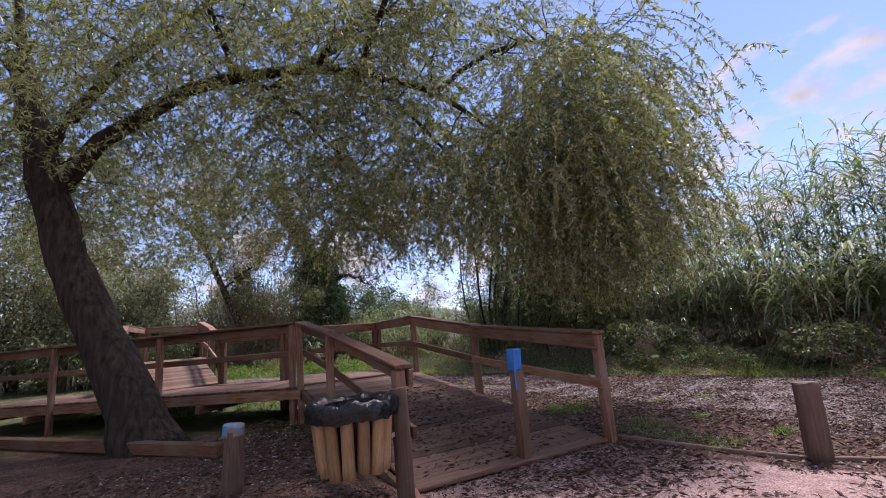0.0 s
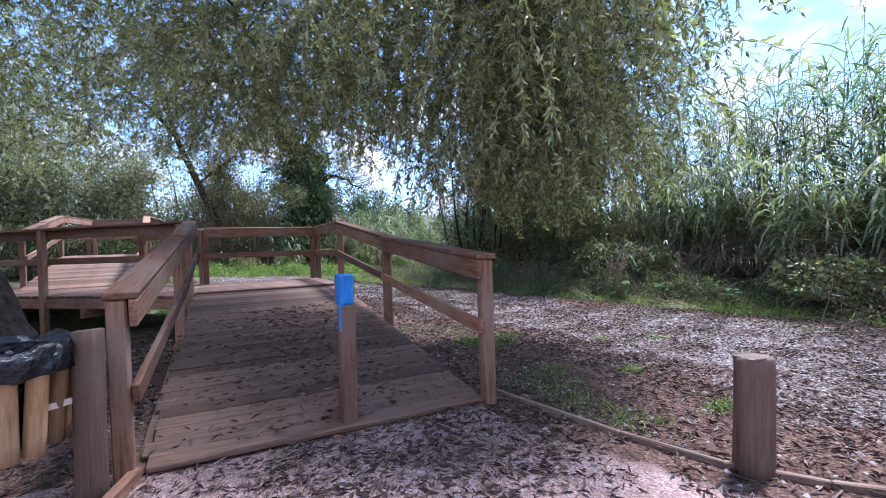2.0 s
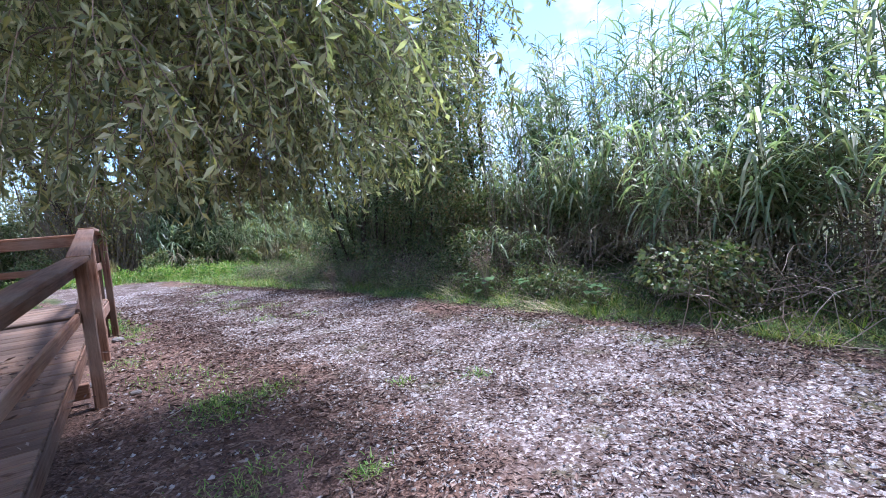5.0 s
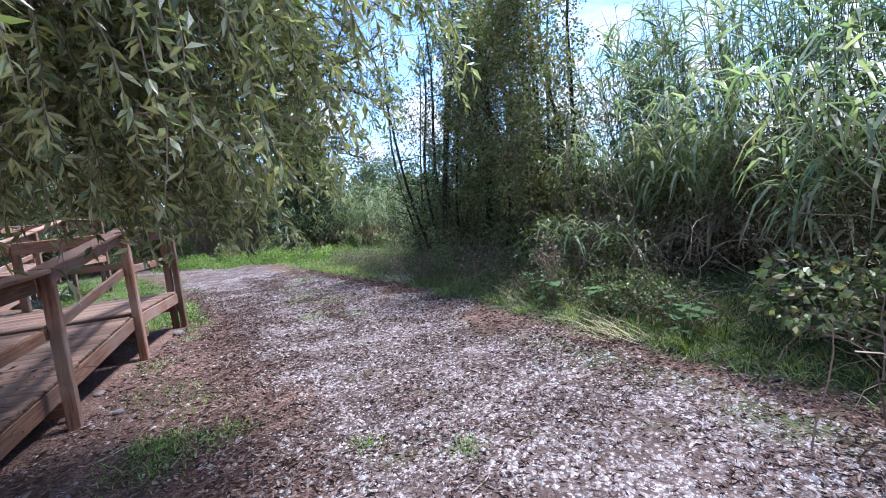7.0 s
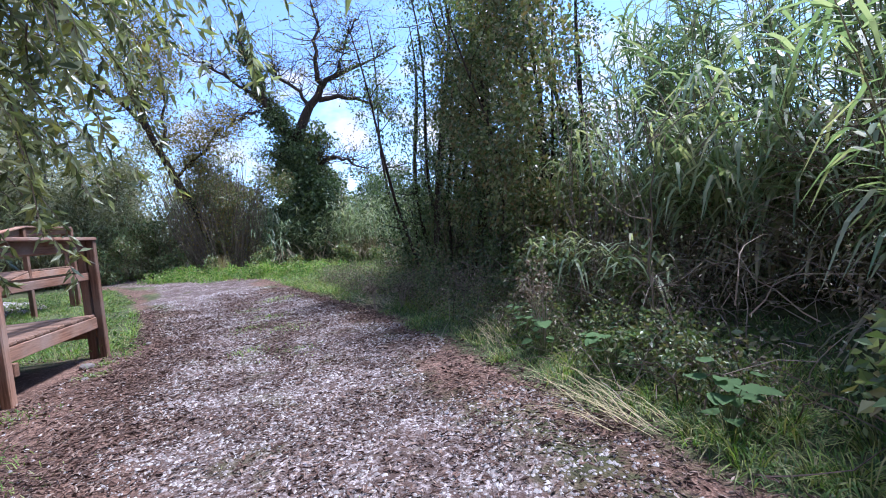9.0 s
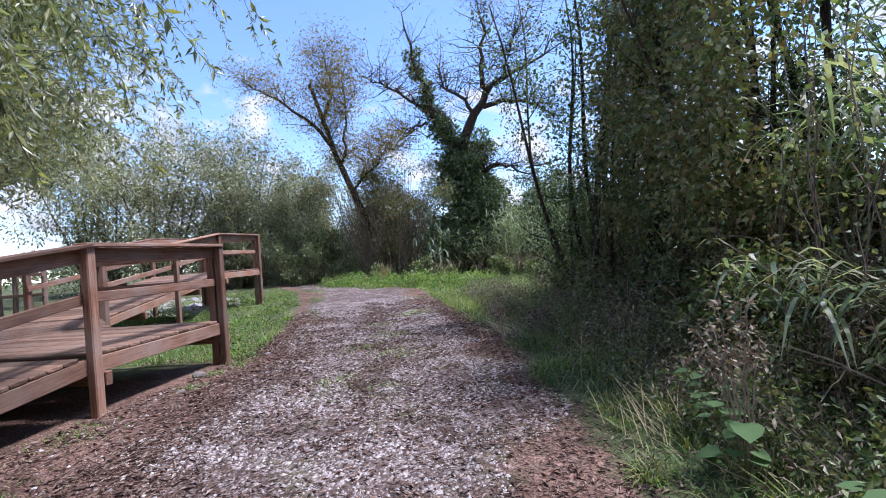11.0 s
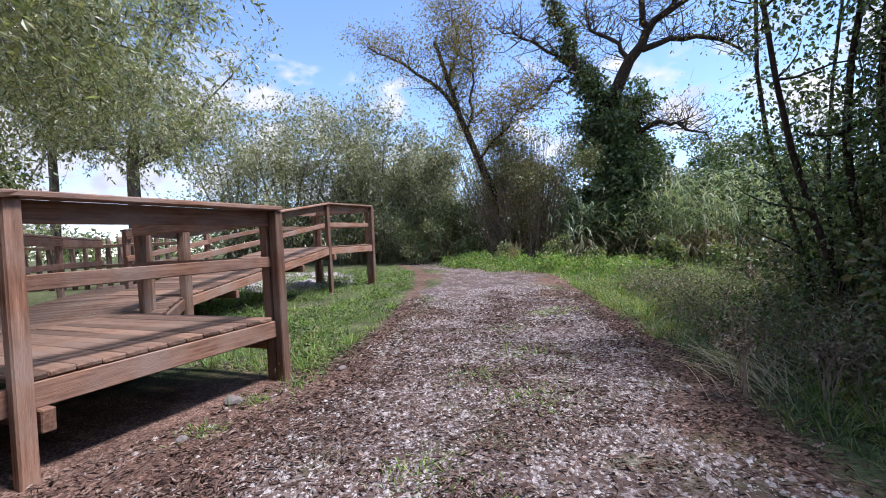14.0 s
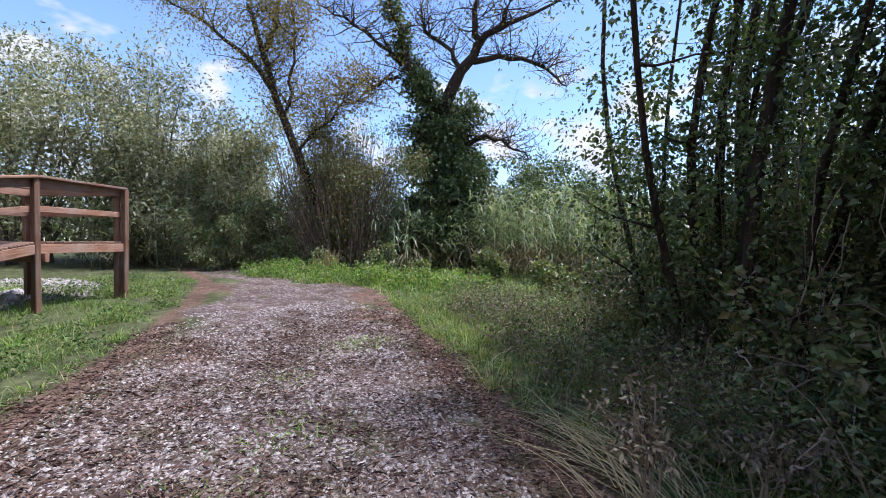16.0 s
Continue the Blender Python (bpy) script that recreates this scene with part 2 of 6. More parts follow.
def ground_mat():
    """Gravel, leaf litter, soil and grass, blended by the sheet's own cover layers."""
    m, nt, b = nodes_of("gravel_and_soil", 0.95)
    b.inputs["Specular IOR Level"].default_value = 0.15

    def layer(name):
        a = nt.nodes.new("ShaderNodeAttribute")
        a.attribute_name = name
        return a.outputs["Fac"]

    big = tex(nt, "ShaderNodeTexNoise", 1.3, 6)
    mid = tex(nt, "ShaderNodeTexNoise", 7, 8)
    fine = tex(nt, "ShaderNodeTexNoise", 60, 6)
    cell = tex(nt, "ShaderNodeTexVoronoi", 62)
    cell2 = tex(nt, "ShaderNodeTexVoronoi", 95)
    gravel = ramp(nt, cell.outputs["Color"], [(0.12, (0.10, 0.083, 0.08)), (0.5, (0.245, 0.213, 0.208)), (0.88, (0.50, 0.455, 0.45))])
    leafy = tex(nt, "ShaderNodeTexNoise", 26, 10)
    gravel = mix(nt, ramp(nt, leafy.outputs["Fac"], [(0.47, (0, 0, 0)), (0.56, (0.92, 0.92, 0.92))]), gravel, (0.088, 0.06, 0.05))
    drift = tex(nt, "ShaderNodeTexNoise", 3.2, 9)
    gravel = mix(nt, ramp(nt, drift.outputs["Fac"], [(0.50, (0, 0, 0)), (0.63, (0.72, 0.72, 0.72))]), gravel, (0.105, 0.075, 0.063))
    patch = tex(nt, "ShaderNodeTexNoise", 9, 10)
    gravel = mix(nt, ramp(nt, patch.outputs["Fac"], [(0.49, (0, 0, 0)), (0.57, (0.66, 0.66, 0.66))]), gravel, (0.075, 0.053, 0.044))
    moss = tex(nt, "ShaderNodeTexNoise", 1.9, 8)
    gravel = mix(nt, ramp(nt, moss.outputs["Fac"], [(0.56, (0, 0, 0)), (0.70, (0.5, 0.5, 0.5))]), gravel, (0.10, 0.115, 0.045))
    gravel = mix(nt, 0.5, gravel, ramp(nt, fine.outputs["Fac"], [(0.3, (0.55, 0.52, 0.5)), (0.7, (1.1, 1.08, 1.08))]), "MULTIPLY")
    pink = ramp(nt, cell2.outputs["Color"], [(0.1, (0.25, 0.165, 0.145)), (0.5, (0.40, 0.285, 0.26)), (0.9, (0.52, 0.41, 0.385))])
    pink = mix(nt, ramp(nt, mid.outputs["Fac"], [(0.5, (0, 0, 0)), (0.75, (0.7, 0.7, 0.7))]), pink, (0.17, 0.10, 0.08))
    lit = ramp(nt, cell.outputs["Color"], [(0.1, (0.065, 0.042, 0.034)), (0.5, (0.14, 0.092, 0.074)), (0.9, (0.25, 0.18, 0.148))])
    lit = mix(nt, 0.6, lit, ramp(nt, mid.outputs["Fac"], [(0.3, (0.5, 0.45, 0.42)), (0.7, (1.25, 1.1, 1.0))]), "MULTIPLY")
    soil = ramp(nt, mid.outputs["Fac"], [(0.3, (0.05, 0.05, 0.028)), (0.55, (0.085, 0.105, 0.045)), (0.75, (0.14, 0.13, 0.075))])
    edge = ramp(nt, big.outputs["Fac"], [(0.35, (0, 0, 0)), (0.65, (1, 1, 1))])

    def ragged(lay, width=0.5):
        a = nt.nodes.new("ShaderNodeMath")
        a.operation, a.inputs[1].default_value = "MULTIPLY_ADD", width
        nt.links.new(mid.outputs["Fac"], a.inputs[0])
        nt.links.new(lay, a.inputs[2])
        return ramp(nt, a.outputs[0], [(0.66, (0, 0, 0)), (0.86, (1, 1, 1))])

    c = mix(nt, ragged(layer("cover_litter")), soil, lit)
    c = mix(nt, ragged(layer("cover_pink")), c, pink)
    c = mix(nt, ragged(layer("cover_path")), c, gravel)
    c = mix(nt, 0.8, c, mix(nt, edge, (0.62, 0.58, 0.55), (1.18, 1.15, 1.14)), "MULTIPLY")
    nt.links.new(c, b.inputs["Base Color"])
    add = nt.nodes.new("ShaderNodeMath")
    add.operation = "MULTIPLY_ADD"
    nt.links.new(cell.outputs["Distance"], add.inputs[0])
    add.inputs[1].default_value = 0.9
    nt.links.new(fine.outputs["Fac"], add.inputs[2])
    bump(nt, b, add.outputs[0], 0.9, 0.014)
    return m


GROUND = ground_mat()

# ---- building helpers ----


def group_thing(name, label, category, at=(0, 0, 0), group="", kind=""):
    return_ob = new(name)
    return_ob.location = at
    return tagged(return_ob, label, category, group, kind)


def link_mesh(name, me, material, parent, label=""):
    if not me.materials:
        me.materials.append(material)
    ob = new(name, me)
    if parent is not None:
        ob.parent = parent
        ob.matrix_parent_inverse = Matrix.Translation(-parent.location)
    if label:
        ob["label"] = label
    return ob


def part(name, bm, material, parent, label="", smooth=False):
    me = bpy.data.meshes.new(name)
    bm.to_mesh(me)
    bm.free()
    if smooth:
        me.shade_smooth()
    return link_mesh(name, me, material, parent, label)


def raw_mesh(name, verts, faces, smooth=False):
    me = bpy.data.meshes.new(name)
    me.from_pydata(np.asarray(verts, float).tolist(), [], faces if isinstance(faces, list) else np.asarray(faces).tolist())
    if smooth:
        me.shade_smooth()
    me.update()
    return me


def beam_bm(length, width, height, bevel=0.006, wear=0.0):
    """A sawn timber along x, centred in y, from z 0 up, with eased edges and slightly uneven faces."""
    bm = bmesh.new()
    bmesh.ops.create_cube(bm, size=1)
    for v in bm.verts:
        v.co = Vector(((v.co.x + 0.5) * length, v.co.y * width, (v.co.z + 0.5) * height))
    if bevel:
        bmesh.ops.bevel(bm, geom=bm.edges[:], offset=bevel, segments=1, affect="EDGES")
    if wear:
        for v in bm.verts:
            v.co += Vector((random.uniform(-wear, wear), random.uniform(-wear, wear), random.uniform(-wear, wear)))
    return bm


def beam(name, p0, p1, width, height, material, parent, label="", up=0.0, wear=0.002, bevel=0.006):
    """A timber from p0 to p1; its bottom lies `up` above that line."""
    p0, p1 = Vector(p0), Vector(p1)
    d = p1 - p0
    ob = part(name, beam_bm(d.length, width, height, bevel, wear), material, parent, label)
    yaw, pitch = math.atan2(d.y, d.x), -math.atan2(d.z, math.hypot(d.x, d.y))
    ob.matrix_basis = Matrix.Translation(p0 + Vector((0, 0, up))) @ Euler((0, pitch, yaw)).to_matrix().to_4x4()
    return ob


def post(name, at, top, size, yaw, material, parent, label="", lean=(0, 0)):
    """A square post from the ground up, grain along its length."""
    h = top - at[2]
    ob = part(name, beam_bm(h, size, size, 0.009, 0.003), material, parent, label)
    ob.matrix_basis = Matrix.Translation(at) @ pose(0, 0, 0, lean[0], lean[1], yaw) @ Matrix.Translation((0, 0, 0)) @ pose(0, 0, 0, 0, -90, 0) @ Matrix.Translation((0, 0, -size / 2))
    return ob


def tubes(paths, sides=6):
    """Tapered tubes along point rows; each is (points n x 3, radii n). Gives verts and faces."""
    vs, fs, base = [], [], 0
    ang = np.linspace(0, 2 * np.pi, sides, endpoint=False)
    for pts, rad in paths:
        pts, rad = np.asarray(pts, float), np.asarray(rad, float)
        n = len(pts)
        t = np.gradient(pts, axis=0)
        t /= np.linalg.norm(t, axis=1, keepdims=True) + 1e-9
        ref = np.where(np.abs(t[:, 2:3]) > 0.9, [[1.0, 0, 0]], [[0, 0, 1.0]])
        a = np.cross(t, ref)
        a /= np.linalg.norm(a, axis=1, keepdims=True) + 1e-9
        b = np.cross(t, a)
        ring = pts[:, None] + rad[:, None, None] * (np.cos(ang)[None, :, None] * a[:, None] + np.sin(ang)[None, :, None] * b[:, None])
        vs.append(ring.reshape(-1, 3))
        for i in range(n - 1):
            for j in range(sides):
                k = (j + 1) % sides
                fs.append((base + i * sides + j, base + i * sides + k, base + (i + 1) * sides + k, base + (i + 1) * sides + j))
        fs.append(tuple(base + (n - 1) * sides + j for j in range(sides)))
        fs.append(tuple(base + j for j in reversed(range(sides))))
        base += n * sides
    return np.concatenate(vs), fs


def unit(v):
    return v / (np.linalg.norm(v, axis=-1, keepdims=True) + 1e-9)


def leaves(base, way, length, width, fold=0.25, droop=0.0):
    """Pointed leaves, four corners each, folded along the middle."""
    n = len(base)
    way = unit(way)
    side = unit(np.cross(way, rng.normal(size=(n, 3))))
    nor = np.cross(way, side)
    length, width = np.broadcast_to(length, n)[:, None], np.broadcast_to(width, n)[:, None]
    mid = base + way * length * 0.45
    tip = base + way * length + np.array([0, 0, -1.0]) * length * droop
    v = np.stack([base, mid + side * width / 2 + nor * width * fold, tip, mid - side * width / 2 + nor * width * fold], 1).reshape(-1, 3)
    f = np.arange(4 * n).reshape(n, 4)
    return v, f


def straps(base, way, length, width, droop, seg=3):
    """Long arching blades: a strip that bends down towards its tip."""
    n = len(base)
    way = unit(way)
    side = unit(np.cross(way, np.array([0, 0, 1.0]) + rng.normal(size=(n, 3)) * 0.15))
    length, width = np.broadcast_to(length, n)[:, None], np.broadcast_to(width, n)[:, None]
    droop = np.broadcast_to(droop, n)[:, None]
    rows = []
    for i in range(seg + 1):
        s = i / seg
        c = base + way * length * s + np.array([0, 0, -1.0]) * droop * length * s * s
        w = width * (0.45 + 0.9 * s - 1.3 * s * s) if i < seg else width * 0.03
        rows += [c - side * w, c + side * w]
    v = np.stack(rows, 1).reshape(-1, 3)
    k = 2 * (seg + 1)
    f = [np.arange(n)[:, None] * k + np.array([2 * i, 2 * i + 1, 2 * i + 3, 2 * i + 2]) for i in range(seg)]
    return v, np.concatenate(f)


class Pile:
    """Gathers many small faces for one mesh."""

    def __init__(self):
        self.v, self.f, self.n = [], [], 0

    def add(self, vf):
        v, f = vf
        self.v.append(np.asarray(v))
        self.f += [tuple(int(i) + self.n for i in face) for face in f] if isinstance(f, list) else (np.asarray(f) + self.n).tolist()
        self.n += len(v)

    def mesh(self, name, smooth=False):
        return raw_mesh(name, np.concatenate(self.v), self.f, smooth)


def stuff(name, pile, material, label, category):
    ob = new(name, pile.mesh(name))
    ob.data.materials.append(material)
    return tagged(ob, label, category, kind="stuff")


# ---- the lie of the land ----
PATH_LINE = np.array([(9.0, -3.2), (6.0, -0.6), (3.4, 1.9), (1.0, 4.3), (-1.4, 6.2), (-4.2, 8.2), (-7.6, 9.9), (-11.0, 11.5), (-14.2, 12.4), (-18.5, 12.2)])
PATH_HALF = np.array([1.7, 1.7, 1.65, 1.6, 1.45, 1.5, 1.6, 1.7, 1.5, 1.0])
HEDGE = np.array([(9.0, 0.6), (6.0, 3.0), (4.1, 4.6), (2.9, 6.2), (1.3, 8.0), (-0.6, 9.9), (-2.8, 11.9), (-5.0, 13.5), (-5.9, 15.5), (-5.6, 18.5)])


def polyline_distance(x, y, line, value=None):
    best, val, sgn = np.full(x.shape, 1e9), np.zeros(x.shape), np.zeros(x.shape)
    for i in range(len(line) - 1):
        a, b = line[i], line[i + 1]
        d = b - a
        s = np.clip(((x - a[0]) * d[0] + (y - a[1]) * d[1]) / (d @ d), 0, 1)
        px, py = a[0] + s * d[0], a[1] + s * d[1]
        r = np.hypot(x - px, y - py)
        near = r < best
        best = np.where(near, r, best)
        sgn = np.where(near, np.sign(d[0] * (y - a[1]) - d[1] * (x - a[0])), sgn)
        if value is not None:
            val = np.where(near, value[i] + s * (value[i + 1] - value[i]), val)
    return best, val, sgn


def wobble(x, y, s, seed=0.0):
    return np.sin(x * s + 1.3 * np.sin(y * s * 0.7 + seed)) * np.cos(y * s * 1.1 + seed + 0.8 * np.sin(x * s * 0.6))


def land(x, y):
    """Ground height: nearly flat, a low bank under the hedge, ruts in the path."""
    x, y = np.asarray(x, float), np.asarray(y, float)
    hd, _, hs = polyline_distance(x, y, HEDGE)
    inside = np.where(hs < 0, hd, -hd)
    z = 0.012 * wobble(x, y, 1.7) + 0.006 * wobble(x, y, 5.1, 2.0)
    z = z + 0.45 / (1 + np.exp(np.clip(-(inside - 0.4) * 2.2, -40, 40)))
    pd, half, _ = polyline_distance(x, y, PATH_LINE, PATH_HALF)
    z = z + 0.02 * np.exp(-((pd - half * 0.9) / 0.5) ** 2) - 0.02 * np.exp(-((pd - 0.65) / 0.25) ** 2)
    far = np.hypot(x, y)
    return z + 0.012 * np.maximum(0, far - 12) * (far < 60) + 0.576 * (far >= 60) + 0.02 * np.maximum(0, -x - 8) * (x > -40)


def land1(x, y):
    return float(land(np.array([x]), np.array([y]))[0])


RAMP0, RAMPDIR = np.array([-0.93, 1.80]), np.array([-0.699, 0.715])
EDGING = np.array([(-0.95, 2.02), (-0.07, 1.47), (0.40, 1.22), (0.80, 1.10), (1.6, 1.02), (4.0, 0.75)])

# ---- ground ----
inner_x, inner_y = np.arange(-21, 8.01, 0.11), np.arange(-6, 19.01, 0.11)
out = np.cumsum(0.16 * 1.32 ** np.arange(30))
gx = np.concatenate([inner_x[0] - out[::-1], inner_x, inner_x[-1] + out])
gy = np.concatenate([inner_y[0] - out[::-1], inner_y, inner_y[-1] + out])
XX, YY = np.meshgrid(gx, gy, indexing="ij")
ZZ = land(XX, YY)
nx, ny = XX.shape
idx = np.arange(nx * ny).reshape(nx, ny)
gfaces = np.stack([idx[:-1, :-1], idx[1:, :-1], idx[1:, 1:], idx[:-1, 1:]], -1).reshape(-1, 4)
gme = raw_mesh("ground", np.stack([XX, YY, ZZ], -1).reshape(-1, 3), gfaces, True)
pd, half, psign = polyline_distance(XX, YY, PATH_LINE, PATH_HALF)
cover_path = np.clip(0.38 + (half - pd) * 0.55 + 0.14 * wobble(XX, YY, 2.6) + 0.16 * wobble(XX, YY, 1.05, 2.2) - 0.16 * np.clip((-XX - 2.0) / 3, 0, 1) * (0.6 + wobble(XX, YY, 1.9, 4.0)) - 0.22 * np.exp(-(pd / 0.28) ** 2) * (XX < -1.0), 0, 0.72)
ed, _, esign = polyline_distance(XX, YY, EDGING)
plaza = np.where((YY < 2.05) & ((XX - RAMP0[0]) * RAMPDIR[0] + (YY - RAMP0[1]) * RAMPDIR[1] < 0.1) & (esign < 0), np.clip(ed * 2.5, 0, 1), 0)
cover_pink = np.clip(plaza * 0.72 - 0.35 * np.clip(-XX - 2.6, 0, 2) - 0.10 * wobble(XX, YY, 2.2, 1.0), 0, 0.7)
cover_path = np.where(plaza > 0.2, 0, cover_path)
deckside = np.where(psign > 0, 1.0, 0.0)
cover_litter = np.clip(0.70 - 0.22 * np.maximum(0, pd - half - 2.6) - 0.35 * np.maximum(0, -XX - 5.2), 0, 0.7) * np.clip(deckside + 0.25, 0, 1)
cover_litter = np.maximum(cover_litter, 0.62 * np.exp(-((pd - half) / 0.35) ** 2))
cover_litter = np.maximum(cover_litter, np.where(pd < half, 0.48 + 0.18 * wobble(XX, YY, 1.6, 3.3), 0))
cover_litter = np.maximum(cover_litter, 0.72 * (1 / (1 + np.exp(np.clip((YY - 3.2) * 2.0, -30, 30)))) * (XX < 1.0) * np.clip(1.3 - 0.1 * np.abs(XX + 4), 0, 1))
for nm, lay in (("cover_path", cover_path), ("cover_pink", cover_pink), ("cover_litter", cover_litter)):
    a = gme.attributes.new(nm, "FLOAT", "POINT")
    a.data.foreach_set("value", lay.reshape(-1).astype(np.float32))
gme.materials.append(GROUND)
tagged(new("ground", gme), "gravel path with brown leaf litter and grassy verges", "ground", kind="structure")

# ---- boardwalk ----
PW = 0.142
PLANKS = []
for k in range(5):
    bm = beam_bm(2.16, 0.138, 0.036, 0.008, 0.003)
    me = bpy.data.meshes.new("plank")
    bm.to_mesh(me)
    bm.free()
    me.materials.append(DECK)
    PLANKS.append(me)


def planked(name, label, start, way, length, width, z0, z1, group=""):
    """A boardwalk length from its right-hand start corner, its boards laid across; edge beams and bearers below."""
    way = np.array(way) / np.hypot(*way)
    left = np.array((-way[1], way[0]))
    deck = group_thing(name, label, "boardwalk", (start[0], start[1], z0), group)
    n = int(length / PW)
    yaw = math.atan2(left[1], left[0])
    for i in range(n):
        s = (i + 0.5) * PW
        p = start + way * s
        z = z0 + (z1 - z0) * s / length
        ob = link_mesh("plank", PLANKS[(i * 3 + i // 4) % 5], DECK, deck)
        sx = (width + random.uniform(-0.02, 0.03)) / 2.16
        ob.matrix_basis = Matrix.Translation((p[0] - left[0] * 0.02, p[1] - left[1] * 0.02, z - 0.036 + random.uniform(-0.002, 0.004))) @ pose(0, 0, 0, -math.degrees(math.atan2(z1 - z0, length)), random.uniform(-0.15, 0.15), math.degrees(yaw) + random.uniform(-0.3, 0.3)) @ Matrix.Diagonal((sx, 1, 1, 1))
    e = start + way * length
    for off, nm in ((0.0, "edge_beam"), (width, "edge_beam"), (width * 0.5, "joist")):
        q0, q1 = start + left * off, e + left * off
        beam(nm, (q0[0], q0[1], z0), (q1[0], q1[1], z1), 0.05, 0.15, WOOD, deck, up=-0.19)
    for s in np.arange(0.9 if z1 != z0 else 0.1, length, 1.85):
        z = z0 + (z1 - z0) * s / length
        if z > 0.36:
            q0, q1 = start + way * s - left * 0.09, start + way * s + left * (width + 0.09)
            beam("bearer", (q0[0], q0[1], z), (q1[0], q1[1], z), 0.07, 0.13, WOOD, deck, up=-0.32)
    return deck


def railing(name, label, pts, rail_h=1.02, top_over=0.06, inward=1, mid=True, group="", tint=WOOD):
    """Posts at pts (x, y, deck height) with a flat cap, a deep side board below it and a middle rail."""
    rail = group_thing(name, label, "railing", (pts[0][0], pts[0][1], land1(pts[0][0], pts[0][1])), group)
    for i, (x, y, z) in enumerate(pts):
        j = min(i, len(pts) - 2)
        yaw = math.degrees(math.atan2(pts[j + 1][1] - pts[j][1], pts[j + 1][0] - pts[j][0]))
        post("post", (x, y, land1(x, y) - 0.05), z + rail_h - 0.035, 0.09, yaw, tint, rail, lean=(random.uniform(-0.6, 0.6), random.uniform(-0.6, 0.6)))
    for (x0, y0, z0), (x1, y1, z1) in zip(pts[:-1], pts[1:]):
        d = np.array((x1 - x0, y1 - y0))
        d /= np.hypot(*d)
        nrm = np.array((-d[1], d[0])) * inward
        a, b = d * top_over, nrm * 0.07
        beam("handrail", (x0 - a[0] + nrm[0] * 0.015, y0 - a[1] + nrm[1] * 0.015, z0 + rail_h), (x1 + a[0] * 0.6 + nrm[0] * 0.015, y1 + a[1] * 0.6 + nrm[1] * 0.015, z1 + rail_h), 0.155, 0.036, tint, rail, up=-0.034)
        beam("rail_board", (x0 - a[0] + b[0], y0 - a[1] + b[1], z0 + rail_h), (x1 + a[0] + b[0], y1 + a[1] + b[1], z1 + rail_h), 0.038, 0.135, tint, rail, up=-0.172)
        if mid:
            beam("middle_rail", (x0 - a[0] + b[0], y0 - a[1] + b[1], z0 + rail_h * 0.5), (x1 + a[0] + b[0], y1 + a[1] + b[1], z1 + rail_h * 0.5), 0.036, 0.095, tint, rail, up=-0.045)
    return rail


def v2(p):
    return np.array(p, float)


R0, R1, R2, R3 = v2((-0.93, 1.80)), v2((-2.60, 3.72)), v2((-4.05, 5.06)), v2((-5.40, 6.43))
R4, LA, LB, L2 = v2((-6.85, 5.05)), v2((-2.49, 0.30)), v2((-4.15, 2.10)), v2((-5.45, 3.42))
RW = (R2 - R0) / np.linalg.norm(R2 - R0)
LW = np.array((-RW[1], RW[0]))
DZ = 0.59
planked("ramp_deck", "sloping boardwalk ramp of weathered brown planks, strewn with leaves", R0 + LW * 0.06, RW, 4.53, 2.06, 0.05, DZ)
P2W = (R3 - R2) / np.linalg.norm(R3 - R2)
planked("landing_deck", "raised timber landing of worn planks at the ramp's top", R2 + LW * 0.05, P2W, 1.97, 2.06, DZ, DZ)
planked("walkway_deck", "raised grey-brown plank walkway behind the willow trunk", v2((-12.9, 2.98)), (1, 0.05), 7.5, 1.95, DZ - 0.008, DZ - 0.008)
A0, S0, S1, S2 = v2((-8.65, 5.20)), v2((-10.1, 6.50)), v2((-11.6, 7.71)), v2((-12.65, 8.97))
HZ = 1.20
TW = (S1 - A0) / np.linalg.norm(S1 - A0)
TL = np.array((-TW[1], TW[0]))
planked("upper_ramp_deck", "second plank ramp climbing to a higher landing", A0, TW, float(np.linalg.norm(S1 - A0)), 1.85, DZ + 0.004, HZ)
TW2 = (S2 - S1) / np.linalg.norm(S2 - S1)
planked("upper_landing_deck", "high timber landing on tall posts over grass", S1, TW2, float(np.linalg.norm(S2 - S1)), 1.85, HZ + 0.004, HZ + 0.004)


def p3(p, z):
    return (float(p[0]), float(p[1]), z)


def lerp(a, b, s):
    return a + (b - a) * s


RG = "railings of the boardwalk"
railing("ramp_railing", "weathered brown timber railing along the ramp, facing the path", [p3(R0, 0.06), p3(R1, 0.28), p3(R2, DZ), p3(R3, DZ)], inward=1, group=RG)
railing("landing_railing", "timber railing across the landing's end", [p3(R3 + LW * 0.12, DZ), p3(R4, DZ)], inward=1, group=RG, top_over=0.02)
railing("inner_ramp_railing", "timber railing of the ramp beside the litter bin", [p3(LA, -0.05), p3(LB, 0.33), p3(L2, DZ)], inward=-1, group=RG)
F1, F2, F3 = v2((-8.10, 3.20)), v2((-10.4, 3.05)), v2((-12.7, 2.95))
railing("walkway_railing", "dark shaded timber railing behind the willow trunk", [p3(L2 + v2((-0.14, -0.02)), DZ), p3(F1, DZ), p3(F2, DZ), p3(F3, DZ)], inward=-1, group=RG)
railing("back_railing", "timber railing along the walkway's far side", [p3(R4 + v2((-0.12, 0.02)), DZ), p3(A0 + v2((0.12, -0.03)), DZ)], inward=1, group=RG, top_over=0.0)
